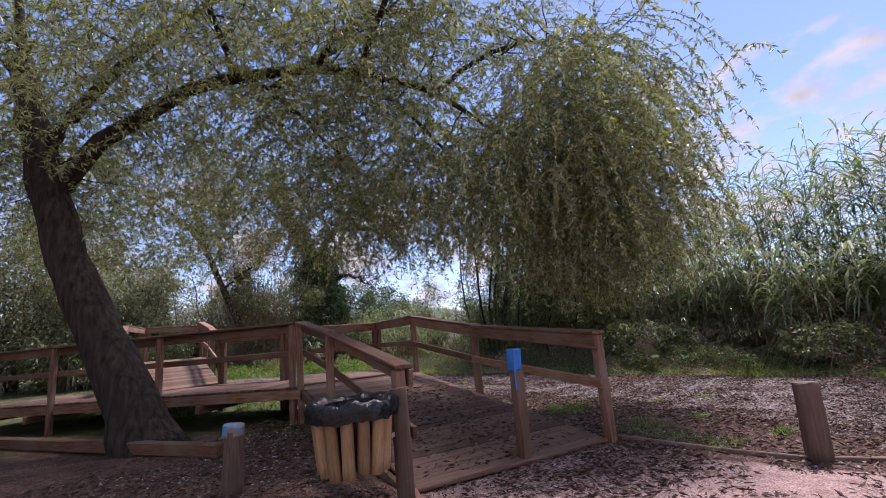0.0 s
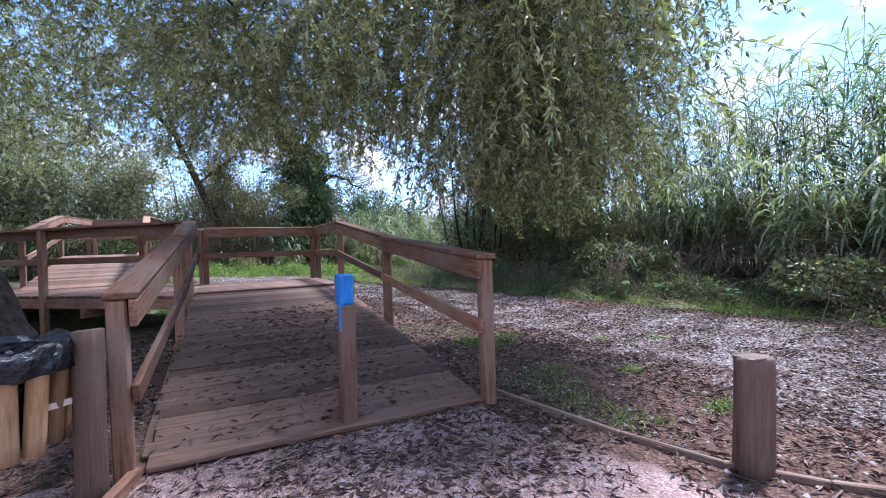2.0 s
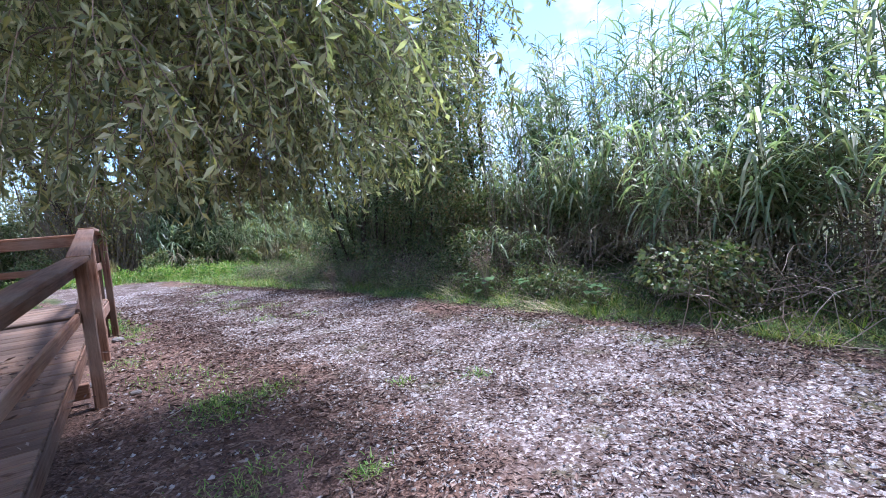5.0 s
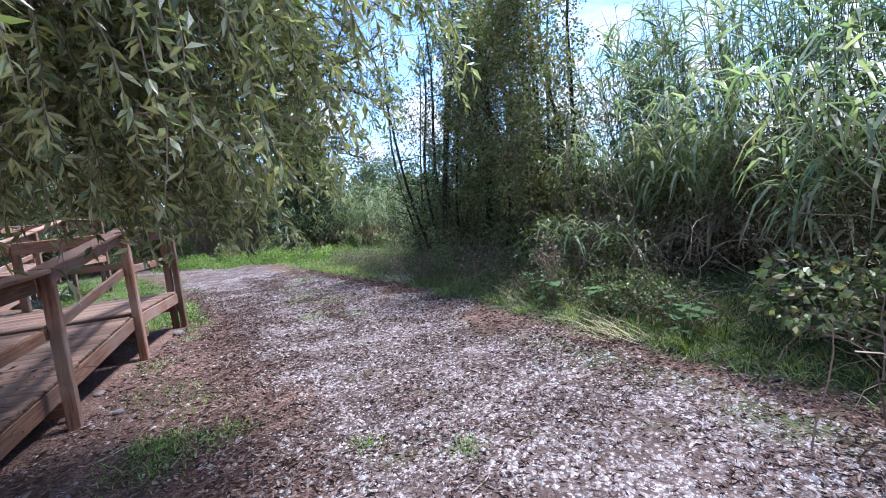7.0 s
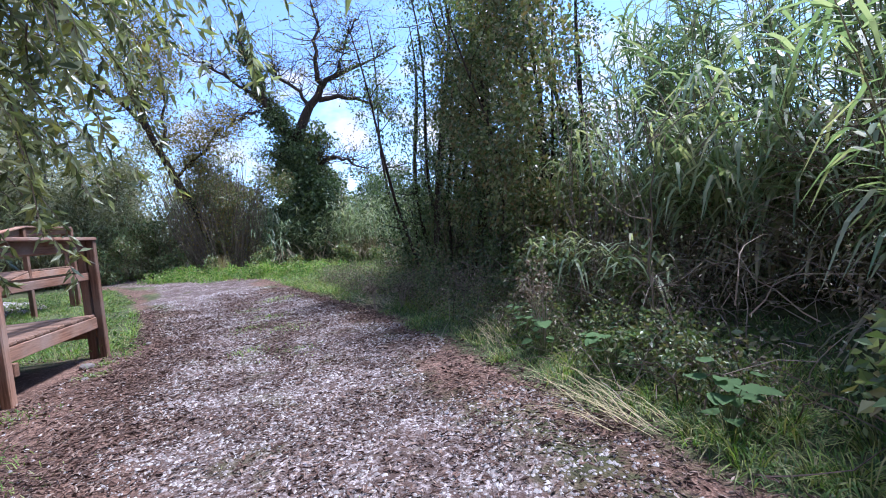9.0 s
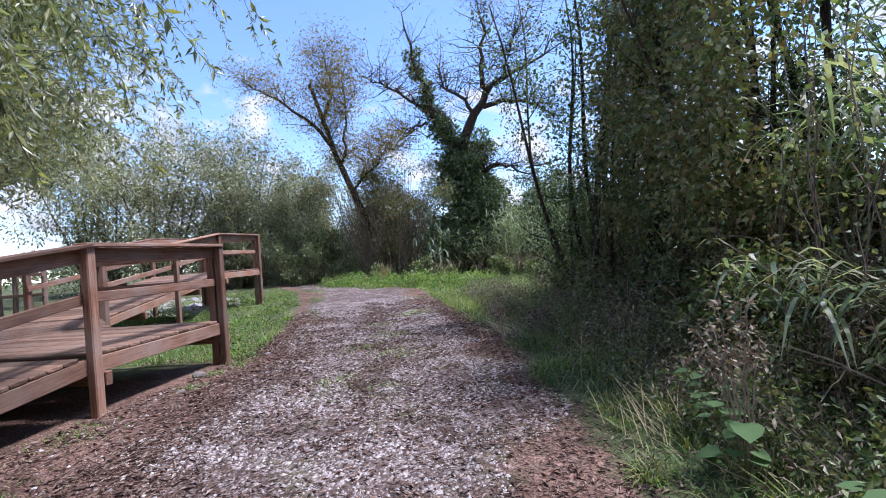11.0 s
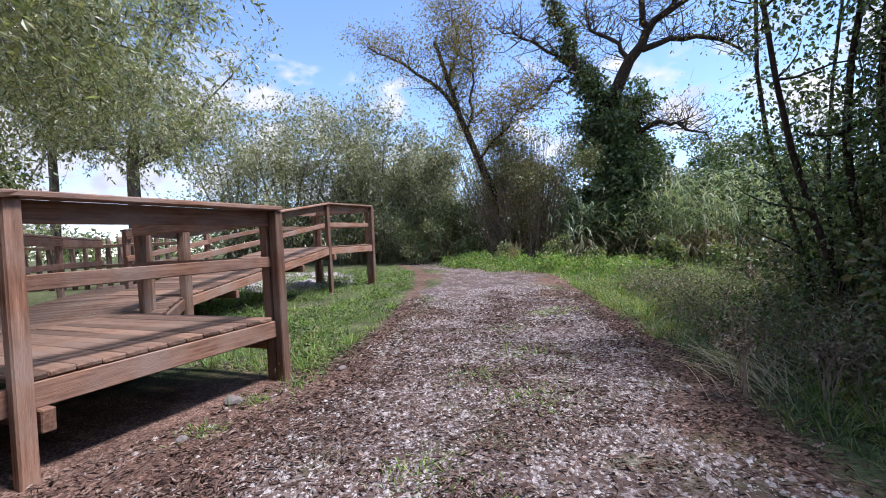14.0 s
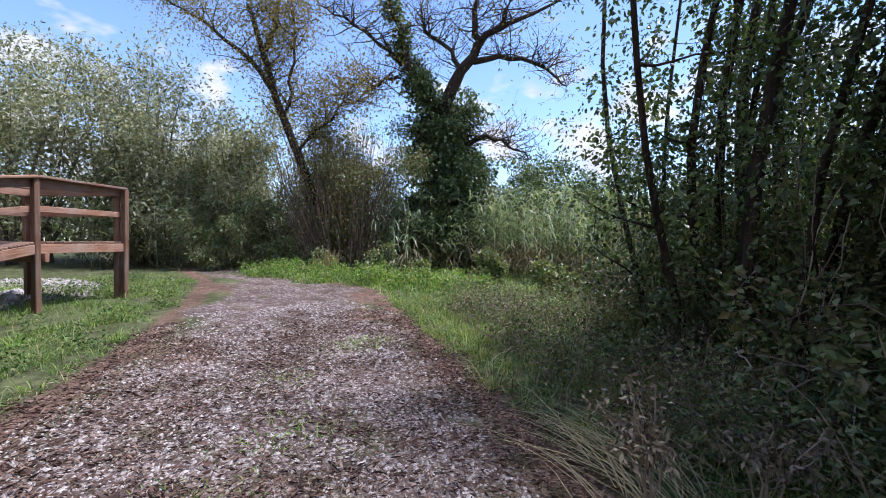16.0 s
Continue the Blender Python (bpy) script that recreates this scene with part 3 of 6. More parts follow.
railing("upper_ramp_railing", "timber railing climbing beside the second ramp", [p3(A0, DZ), p3(S0, lerp(DZ, HZ, 0.5)), p3(S1, HZ), p3(S2, HZ)], inward=1, group=RG)
B0, B2, B3 = A0 + TL * 1.85, S1 + TL * 1.85, S2 + TL * 1.75
railing("upper_inner_railing", "timber railing on the far side of the second ramp", [p3(lerp(B0, B2, 0.12), DZ + 0.07), p3(lerp(B0, B2, 0.56), lerp(DZ, HZ, 0.56)), p3(B2, HZ), p3(B3, HZ)], inward=-1, group=RG)
railing("upper_end_railing", "timber railing closing the high landing's end", [p3(S2 + TL * 0.13, HZ), p3(S2 + TL * 1.62, HZ)], inward=1, group=RG, top_over=0.0)

# ---- posts, bin and edging by the ramp ----


def round_bm(radius, height, sides=18, rough=0.006, top=0.012, seed=0.0):
    """An upright round log with a worn, slightly sloping cut end."""
    bm = bmesh.new()
    rings = []
    zs = [0, height * 0.2, height * 0.45, height * 0.7, height * 0.93, height - top, height]
    for i, z in enumerate(zs):
        r = radius * (1.03 - 0.05 * z / height) - (top if i == len(zs) - 1 else 0)
        ring = []
        for j in range(sides):
            a = 2 * math.pi * j / sides
            rr = r + rough * math.sin(3 * a + seed + z * 4) + rough * 0.5 * math.sin(7 * a + seed * 2)
            ring.append(bm.verts.new((rr * math.cos(a), rr * math.sin(a), z + (0.008 * math.cos(a + seed) if i > 4 else 0))))
        rings.append(ring)
    for a, b in zip(rings[:-1], rings[1:]):
        for j in range(sides):
            bm.faces.new((a[j], a[(j + 1) % sides], b[(j + 1) % sides], b[j]))
    bm.faces.new(rings[-1])
    bm.faces.new(list(reversed(rings[0])))
    return bm


def upright(m):
    """Turns a mesh so that the grain along local x stands upright."""
    return m @ pose(0, 0, 0, 0, -90, 0)


def log_part(name, radius, height, at, material, parent, label="", lean=(0, 0, 0), seed=0.0, rough=0.005):
    bm = round_bm(radius, height, 16, rough, 0.008, seed)
    bmesh.ops.transform(bm, matrix=pose(0, 0, 0, 0, 90, 0), verts=bm.verts)
    ob = part(name, bm, material, parent, label, smooth=True)
    ob.matrix_basis = upright(Matrix.Translation(at) @ pose(0, 0, 0, *lean))
    return ob


bollard = group_thing("bollard", "short round wooden bollard standing on the gravel edge", "bollard", (0.53, 1.20, land1(0.53, 1.20)))
log_part("post", 0.088, 0.62, (0.53, 1.20, land1(0.53, 1.20) - 0.05), BOLLARD, bollard, lean=(0.5, 0.5, 20), seed=1.2)
log_part("cut_top", 0.080, 0.008, (0.532, 1.196, land1(0.53, 1.20) + 0.566), POLE_END, bollard, "pale sawn end with dark rings and a crack", lean=(0.5, 0.5, 20), seed=1.2)

blue_post = group_thing("marker_post", "square brown post with a bright blue painted top", "post", (-1.70, 1.16, 0))
post("post", (-1.70, 1.16, -0.03), 0.80, 0.098, 44, WOOD, blue_post, lean=(0.5, 0.4))
post("painted_top", (-1.70, 1.16, 0.80), 0.99, 0.099, 44, BLUE, blue_post, "bright blue painted post top", lean=(0.5, 0.4))
drip = part("paint_run", beam_bm(0.17, 0.03, 0.004, 0.0), BLUE, blue_post, "blue paint run down the post")
drip.matrix_basis = Matrix.Translation((-1.697, 1.105, 0.64)) @ pose(0, 0, 0, 0, -90, -46) @ Matrix.Translation((0, 0, -0.012))

stump = group_thing("marker_stump", "short round log post daubed with faded blue paint", "post", (-4.10, 0.36, land1(-4.10, 0.36)))
log_part("post", 0.085, 0.56, (-4.10, 0.36, -0.04), POLE, stump, lean=(0, 2, 0), seed=3.0)
log_part("painted_top", 0.0885, 0.10, (-4.09, 0.36, 0.47), FADED, stump, "faded blue painted log end", lean=(0, 2, 0), seed=3.0)

BIN = (-2.70, -0.10)
BZ = 0.32
bin_ob = group_thing("litter_bin", "litter bin of upright half logs with a black plastic bag", "litter bin", (*BIN, land1(*BIN)))
log_part("support_post", 0.062, 0.86, (-2.42, 0.10, -0.04), POLE, bin_ob, "round timber post carrying the bin", seed=0.4)
for k in range(14):
    a = 2 * math.pi * k / 14 + 0.1
    r = 0.205
    log_part("log_slat", 0.040, 0.42 + 0.02 * math.sin(k * 2.3), (BIN[0] + r * math.cos(a), BIN[1] + r * math.sin(a), BZ + 0.015 * math.sin(k * 1.7)), LOG, bin_ob, lean=(6.5 * -math.sin(a), 6.5 * math.cos(a), 0), seed=k * 0.9, rough=0.003)
bm = bmesh.new()
rows = []
for i, (r, z) in enumerate(((0.10, 0.20), (0.20, 0.40), (0.250, 0.455), (0.285, 0.468), (0.310, 0.445), (0.318, 0.395), (0.313, 0.345))):
    row = []
    for j in range(64):
        a = 2 * math.pi * j / 64
        k = 0.008 * math.sin(9 * a + i) + 0.008 * math.sin(17 * a + 2 * i) + random.uniform(-0.006, 0.006)
        row.append(bm.verts.new((BIN[0] + (r + k) * math.cos(a), BIN[1] + (r + k) * math.sin(a), BZ + z + (0.010 * math.sin(5 * a) + 0.009 * math.sin(11 * a + 1)) * (1 if 1 < i < 5 else 0.6) + random.uniform(-0.006, 0.006))))
    rows.append(row)
for a, b in zip(rows[:-1], rows[1:]):
    for j in range(64):
        bm.faces.new((a[j], b[j], b[(j + 1) % 64], a[(j + 1) % 64]))
bm.faces.new(list(reversed(rows[0])))
part("bin_bag", bm, BAG, bin_ob, "crumpled black plastic bag folded over the rim", smooth=True)
bm = bmesh.new()
rows = []
for z in (0.02, 0.44):
    rows.append([bm.verts.new((BIN[0] + (0.15 + 0.1 * z) * math.cos(t), BIN[1] + (0.15 + 0.1 * z) * math.sin(t), BZ + z)) for t in np.linspace(0, 2 * math.pi, 24, endpoint=False)])
for j in range(24):
    bm.faces.new((rows[0][j], rows[0][(j + 1) % 24], rows[1][(j + 1) % 24], rows[1][j]))
bm.faces.new(list(reversed(rows[0])))
part("liner", bm, BAG, bin_ob, "black inner liner")
for z in (BZ + 0.16, BZ + 0.40):
    beam("strap", (BIN[0] + 0.19, BIN[1] + 0.03, z), (-2.44, 0.09, z + 0.02), 0.012, 0.028, METAL, bin_ob, "pale galvanised metal strap", bevel=0.0, wear=0.0)

edge_log = group_thing("edging_board", "thin timber edging between red gravel and leaf litter", "edging", (-0.95, 2.02, 0))
for a, b in zip(EDGING[:-1], EDGING[1:]):
    beam("board", (a[0], a[1], land1(*a) - 0.03), (b[0], b[1], land1(*b) - 0.03), 0.028, 0.065, POLE, edge_log)
kerb_log = group_thing("edging_log", "long dark timber beam lying before the willow", "edging", (-5.9, 2.0, 0))
beam("beam", (-5.3, 1.55, land1(-5.3, 1.55) - 0.02), (-11.5, 2.35, land1(-11.5, 2.35) - 0.02), 0.14, 0.17, WOOD, kerb_log, wear=0.006, bevel=0.02)
beam("sill_board", (-2.45, 0.33, 0.0), (-1.95, -0.55, 0.0), 0.05, 0.07, WOOD, group_thing("sill", "half-buried timber strip beside the ramp's foot", "edging", (-2.45, 0.33, 0)))

# ---- plants ----


def curve_pts(ctrl, n=14, jitter=0.0):
    """A smooth line through a few control points."""
    c = np.asarray(ctrl, float)
    t = np.linspace(0, 1, len(c))
    u = np.linspace(0, 1, n)
    k = min(3, len(c) - 1)
    out_ = np.stack([np.polyval(np.polyfit(t, c[:, i], k), u) for i in range(3)], 1)
    blend = np.stack([np.interp(u, t, c[:, i]) for i in range(3)], 1)
    p = 0.5 * out_ + 0.5 * blend
    p[0], p[-1] = c[0], c[-1]
    if jitter:
        p[1:-1] += rng.normal(size=(n - 2, 3)) * jitter
    return p


def twigs_from(pts, rad, count, length, spread, rise, sub=0, wob=0.12):
    """Side branches along a limb: bent, tapered; sub: how many twigs each carries."""
    made = []
    n = len(pts)
    for _ in range(count):
        i = rng.integers(max(1, n // 5), n)
        base = pts[i]
        d = rng.normal(size=3) * spread
        d[2] = abs(d[2]) * rise + rng.normal() * 0.2
        ln = length * rng.uniform(0.5, 1.2)
        d = d / np.linalg.norm(d)
        m = 6
        q = [base]
        for k in range(m):
            d = d + rng.normal(size=3) * wob * 1.6
            d[2] += 0.04
            d = d / np.linalg.norm(d)
            q.append(q[-1] + d * ln / m)
        q = np.array(q)
        r0 = min(rad[i] * 0.55, 0.012 * ln + 0.004)
        rr = np.linspace(r0, 0.004, m + 1)
        made.append((q, rr))
        if sub:
            made += twigs_from(q, rr, sub, length * 0.5, spread, rise, 0, wob)
    return made


def strands(starts, lengths, lean, per_m, leaf_len, leaf_w, twig_r=0.0022, sway=0.10, fall=0.38):
    """Hanging willow shoots: thin drooping stems and their narrow leaves."""
    st, lb, lw, ll = [], [], [], []
    for s, ln, d in zip(starts, lengths, lean):
        m = 7
        pts = [np.array(s)]
        d = np.array(d, float)
        for k in range(m):
            d = d + np.array((0, 0, -fall)) + rng.normal(size=3) * sway
            d = d / np.linalg.norm(d)
            pts.append(pts[-1] + d * ln / m)
        pts = np.array(pts)
        st.append((pts, np.linspace(twig_r * 2.0, twig_r * 0.6, m + 1)))
        k = max(4, int(ln * per_m))
        u = np.sort(rng.uniform(0.06, 1, k)) * m
        i = np.minimum(u.astype(int), m - 1)
        pos = pts[i] + (pts[i + 1] - pts[i]) * (u - i)[:, None]
        along = unit(pts[i + 1] - pts[i])
        lb.append(pos)
        lw.append(along * 0.6 + rng.normal(size=(k, 3)) * 0.72 + np.array((0, 0, -0.15)))
        ll.append(rng.uniform(0.6, 1.25, k) * leaf_len)
    ll = np.concatenate(ll)
    return tubes(st, 3), leaves(np.concatenate(lb), np.concatenate(lw), ll, ll * leaf_w / leaf_len * rng.uniform(0.8, 1.2, len(ll)), 0.2, 0.1)


# the great willow that leans over the boardwalk
willow = group_thing("willow_tree", "old dark-barked willow leaning, its drooping shoots hanging over the ramp", "tree", (-7.0, 2.08, land1(-7.0, 2.08)))
trunk_pts = curve_pts([(-6.95, 2.08, -0.15), (-7.25, 2.02, 0.6), (-7.75, 1.95, 1.6), (-8.40, 1.84, 2.7), (-8.80, 1.75, 3.8), (-9.05, 1.65, 5.0), (-9.45, 1.5, 6.4)], 22, 0.012)
trunk_rad = np.interp(np.linspace(0, 1, 22), [0, 0.06, 0.25, 0.7, 1], [0.52, 0.40, 0.31, 0.25, 0.17])
limbs = [
    ([(-8.75, 1.75, 3.85), (-8.2, 2.1, 4.9), (-7.3, 2.5, 5.6), (-6.2, 2.8, 5.95), (-4.8, 3.05, 5.9), (-3.4, 3.2, 5.4), (-2.4, 3.4, 4.75), (-1.6, 3.6, 4.0)], 0.16),
    ([(-9.05, 1.65, 5.0), (-9.4, 1.5, 6.6), (-9.6, 1.4, 8.6)], 0.15),
    ([(-8.95, 1.7, 4.6), (-8.2, 2.3, 6.4), (-6.7, 3.0, 7.9), (-5.0, 3.4, 8.6)], 0.12),
    ([(-8.8, 1.75, 3.9), (-9.8, 2.4, 4.8), (-11.2, 3.2, 5.4)], 0.10),
    ([(-5.6, 2.95, 5.6), (-4.6, 3.6, 6.6), (-3.4, 4.2, 7.0), (-2.4, 4.4, 6.6)], 0.075),
    ([(-4.2, 3.45, 5.65), (-3.2, 2.6, 6.4), (-1.8, 1.9, 6.6), (-0.6, 1.8, 6.0)], 0.06),
    ([(-3.0, 3.8, 5.3), (-1.9, 3.9, 5.9), (-0.9, 3.6, 5.7), (-0.2, 3.2, 4.8)], 0.05),
    ([(-6.2, 2.8, 5.9), (-5.6, 1.4, 6.6), (-4.8, 0.4, 7.4)], 0.06),
    ([(-4.8, 3.05, 5.9), (-4.3, 2.95, 6.25), (-3.6, 2.9, 6.5), (-2.5, 3.1, 6.3)], 0.055),
    ([(-4.3, 3.1, 5.7), (-3.3, 3.4, 4.9), (-2.7, 3.7, 4.0), (-2.4, 3.9, 3.2)], 0.035),
    ([(-6.0, 2.85, 5.9), (-5.2, 3.3, 5.2), (-4.6, 3.6, 4.3), (-4.3, 3.8, 3.4)], 0.035),
    ([(-1.6, 3.6, 4.2), (-0.9, 4.0, 3.8), (-0.3, 4.3, 3.1)], 0.03),
]
limb_lines, twig_paths = [], []
for ctrl, r in limbs:
    p = curve_pts(ctrl, 16, 0.02)
    rr = np.linspace(r, 0.018, 16)
    limb_lines.append((p, rr))
    twig_paths += twigs_from(p, rr, 12, 1.3, 1.0, 0.35, 2)
vv, ff = tubes([(trunk_pts, trunk_rad)], 20)
vv = vv + 0.018 * np.stack([np.sin(vv[:, 2] * 9 + vv[:, 0] * 14), np.cos(vv[:, 2] * 7 + vv[:, 1] * 16), np.zeros(len(vv))], 1)
link_mesh("trunk", raw_mesh("trunk", vv, ff, True), BARK, willow, "dark furrowed bark")
for lp in limb_lines:
    link_mesh("limb", raw_mesh("limb", *tubes([lp], 9), True), BARK, willow)
tagged(link_mesh("twig_spray", raw_mesh("twig_spray", *tubes(twig_paths, 5), True), BARK, willow), kind="stuff")
starts, lens, leans = [], [], []
# dense curtain hanging beside the ramp's outer rail
for _ in range(880):
    x, y = -0.75 + rng.normal() * 0.48, 3.15 + rng.normal() * 0.52
    x, y = min(x, 0.22), min(max(y, 2.1), 4.3)
    top = 1.8 + 3.4 * rng.uniform() ** 1.15
    low = 1.12 + 0.16 * abs(rng.normal()) + 0.28 * max(0, y - 4.2)
    starts.append((x, y, top))
    lens.append(max(0.4, min(2.2, (top - low) * rng.uniform(0.6, 1.0))))
    leans.append((rng.normal() * 0.45 + 0.15, rng.normal() * 0.45, 0.3))
for _ in range(45):
    x = rng.uniform(-4.2, -1.2)
    y = 5.0 - 0.25 * (x + 3.4) + rng.normal() * 0.5
    top = rng.uniform(2.6, 5.4)
    starts.append((x, y, top))
    lens.append(max(0.5, min(2.2, (top - 1.75) * rng.uniform(0.5, 1.0))))
    leans.append((rng.normal() * 0.5, rng.normal() * 0.5, 0.3))
tw_a, lf_a = strands(starts, lens, leans, 70, 0.064, 0.0185)
starts, lens, leans = [], [], []
# long sprays reaching out over the path
for _ in range(170):
    starts.append((rng.uniform(-1.7, -0.7), rng.uniform(3.3, 4.4), rng.uniform(1.75, 3.3)))
    lens.append(rng.uniform(0.6, 1.1))
    leans.append((0.8 + rng.normal() * 0.25, 0.1 + rng.normal() * 0.3, 0.15))
tw_c, lf_c = strands(starts, lens, leans, 74, 0.062, 0.019, sway=0.05, fall=0.24)
starts, lens, leans = [], [], []
# the rest of the crown
for p, rr in limb_lines:
    for _ in range(130):
        b = p[rng.integers(3, len(p))] + rng.normal(size=3) * np.array((0.65, 0.5, 0.4))
        if b[1] > 4.3:
            continue
        starts.append(tuple(b))
        lens.append(rng.uniform(0.9, 2.4))
        a = rng.uniform(0, 6.28)
        leans.append((0.9 * math.cos(a), 0.9 * math.sin(a), rng.uniform(-0.1, 0.6)))
for _ in range(1050):
    x, y = rng.uniform(-12.5, -2.4), rng.uniform(-0.5, 4.2)
    top = rng.uniform(4.6, 8.5)
    starts.append((x, y, top))
    lens.append(rng.uniform(1.2, 2.8))
    a = rng.uniform(0, 6.28)
    leans.append((0.6 * math.cos(a), 0.6 * math.sin(a), 0.2))
for _ in range(420):
    starts.append((rng.uniform(-12.5, -6.5), rng.uniform(2.6, 5.0), rng.uniform(3.0, 5.6)))
    lens.append(min(2.0, (starts[-1][2] - 1.9) * rng.uniform(0.5, 1.0)))
    a = rng.uniform(0, 6.28)
    leans.append((0.7 * math.cos(a), 0.7 * math.sin(a), 0.2))
for _ in range(280):
    starts.append((rng.uniform(-7.2, -3.2), rng.uniform(3.3, 5.3), rng.uniform(3.3, 6.2)))
    lens.append(min(2.0, (starts[-1][2] - 2.1) * rng.uniform(0.5, 1.0)))
    a = rng.uniform(0, 6.28)
    leans.append((0.7 * math.cos(a), 0.7 * math.sin(a), 0.2))
tw_b, lf_b = strands(starts, lens, leans, 36, 0.085, 0.024, fall=0.2)
starts, lens, leans = [], [], []
for _ in range(460):
    starts.append((rng.uniform(-5.2, -1.4), rng.uniform(2.6, 4.2), rng.uniform(2.6, 4.4)))
    lens.append(min(1.7, max(0.4, (starts[-1][2] - 1.75) * rng.uniform(0.6, 1.0))))
    a = rng.uniform(0, 6.28)
    leans.append((0.8 * math.cos(a), 0.8 * math.sin(a), 0.25))
tw_d, lf_d = strands(starts, lens, leans, 56, 0.066, 0.019, fall=0.3)
pl = Pile()
for t_ in (tw_a, tw_b, tw_c, tw_d):
    pl.add(t_)
tagged(link_mesh("shoot_spray", pl.mesh("shoot_spray"), TWIG, willow, "thin drooping brown shoots"), kind="stuff")
pl = Pile()
for l_ in (lf_a, lf_b, lf_c, lf_d):
    pl.add(l_)
crown = link_mesh("crown", pl.mesh("crown"), WILLOW, willow, "narrow grey-green and yellowing willow leaves")
crown["kind"] = "stuff"


def blob_leaves(centres, radii, count, size, aspect=0.55, shell=0.5, flat=0.0):
    """Leaves spread through uneven clumps, denser towards their outsides."""
    centres, radii = np.asarray(centres, float), np.asarray(radii, float)
    w = (radii[:, 0] * radii[:, 1] * radii[:, 2]) ** 0.67
    i = rng.choice(len(centres), count, p=w / w.sum())
    d = unit(rng.normal(size=(count, 3)))
    r = rng.uniform(shell, 1.0, count) ** 0.6
    bulge = 1 + 0.22 * np.sin(d[:, 0] * 5 + i) + 0.18 * np.sin(d[:, 2] * 7 + 2 * i) + 0.15 * np.sin(d[:, 1] * 9 + 3 * i)
    pos = centres[i] + d * (r * bulge)[:, None] * radii[i]
    way = d + rng.normal(size=(count, 3)) * 0.8 + np.array((0, 0, -0.35))
    ln = size * rng.uniform(0.6, 1.4, count)
    return leaves(pos, way, ln, ln * aspect, 0.18, 0.1)


def along_hedge(s):
    seg = np.linalg.norm(np.diff(HEDGE, axis=0), axis=1)
    cum = np.concatenate([[0], np.cumsum(seg)])
    s = np.asarray(s) * cum[-1]
    p = np.stack([np.interp(s, cum, HEDGE[:, k]) for k in range(2)], 1)
    i = np.clip(np.searchsorted(cum, s) - 1, 0, len(seg) - 1)
    d = np.diff(HEDGE, axis=0)[i] / seg[i][:, None]
    nrm = np.stack([d[:, 1], -d[:, 0]], 1)
    return p, nrm, d


def reed_bed(name, label, base, height, leaf_n, leaf_len, leaf_w, mats, lean_to=None, stem_r=0.011, droop=0.55):
    """Giant reed: tall canes, each with two ranks of long arching leaves."""
    canes, lv, dry = [], Pile(), Pile()
    for (x, y), h in zip(base, height):
        z = land1(x, y) - 0.05
        lean_v = rng.normal(size=2) * 0.10 + (lean_to if lean_to is not None else 0)
        n_ = 7
        u = np.linspace(0, 1, n_)
        pts = np.stack([x + lean_v[0] * h * u ** 1.8, y + lean_v[1] * h * u ** 1.8, z + h * u], 1)
        canes.append((pts, np.linspace(stem_r, 0.004, n_)))
        k = leaf_n
        s = rng.uniform(0.22, 1.0, k)
        i = np.minimum((s * (n_ - 1)).astype(int), n_ - 2)
        pos = pts[i] + (pts[i + 1] - pts[i]) * (s * (n_ - 1) - i)[:, None]
        a0 = rng.uniform(0, 6.28)
        a = a0 + np.where(np.arange(k) % 2, 0, math.pi) + rng.normal(size=k) * 0.5
        way = np.stack([np.cos(a), np.sin(a), rng.uniform(0.4, 1.3, k)], 1)
        ln = leaf_len * rng.uniform(0.6, 1.2, k)
        lo = s < 0.42
        if (~lo).any():
            lv.add(straps(pos[~lo], way[~lo], ln[~lo], leaf_w, droop * rng.uniform(0.5, 1.5, (~lo).sum())))
        if lo.any():
            dry.add(straps(pos[lo], way[lo] * (1, 1, 0.3), ln[lo], leaf_w, 0.9))
    bed = group_thing(name, label, "reeds", (float(base[0][0]), float(base[0][1]), land1(*base[0])), kind="stuff")
    link_mesh("cane_mass", raw_mesh("cane_mass", *tubes(canes, 5), True), CANE, bed)
    link_mesh("leaf_mass", lv.mesh("leaf_mass"), mats[0], bed)
    if dry.n:
        link_mesh("dry_leaf_mass", dry.mesh("dry_leaf_mass"), mats[1], bed, "withered straw-coloured leaves")
    return bed


# tall reeds behind the path's right-hand bank
n = 470
s = rng.uniform(0.02, 0.60, n)
p, nrm, d = along_hedge(s)
off = np.where((s > 0.40) & (s < 0.58), 1.35, 0.95) + 3.0 * rng.uniform(0, 1, n) ** 0.8
reed_bed("reed_bed", "tall green giant reeds with arching leaves crowding the bank", p + nrm * off[:, None], np.where(s > 0.46, 1.9, 1.95) + 0.55 * off + rng.normal(size=n) * 0.5, 32, 0.66, 0.031, (REED, REED_DRY), lean_to=np.array((-0.06, -0.09)), stem_r=0.008)
# bowed reeds in front, in the leaf colours lightened as if sunlit
n = 250
s = rng.uniform(0.05, 0.54, n)
p, nrm, d = along_hedge(s)
low_base = p + nrm * (0.45 + 0.9 * rng.uniform(0, 1, n) + 0.55 * (s > 0.38))[:, None]
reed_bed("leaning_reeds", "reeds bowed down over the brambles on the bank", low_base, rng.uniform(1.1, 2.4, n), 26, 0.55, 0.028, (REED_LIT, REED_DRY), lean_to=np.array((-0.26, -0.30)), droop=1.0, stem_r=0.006)

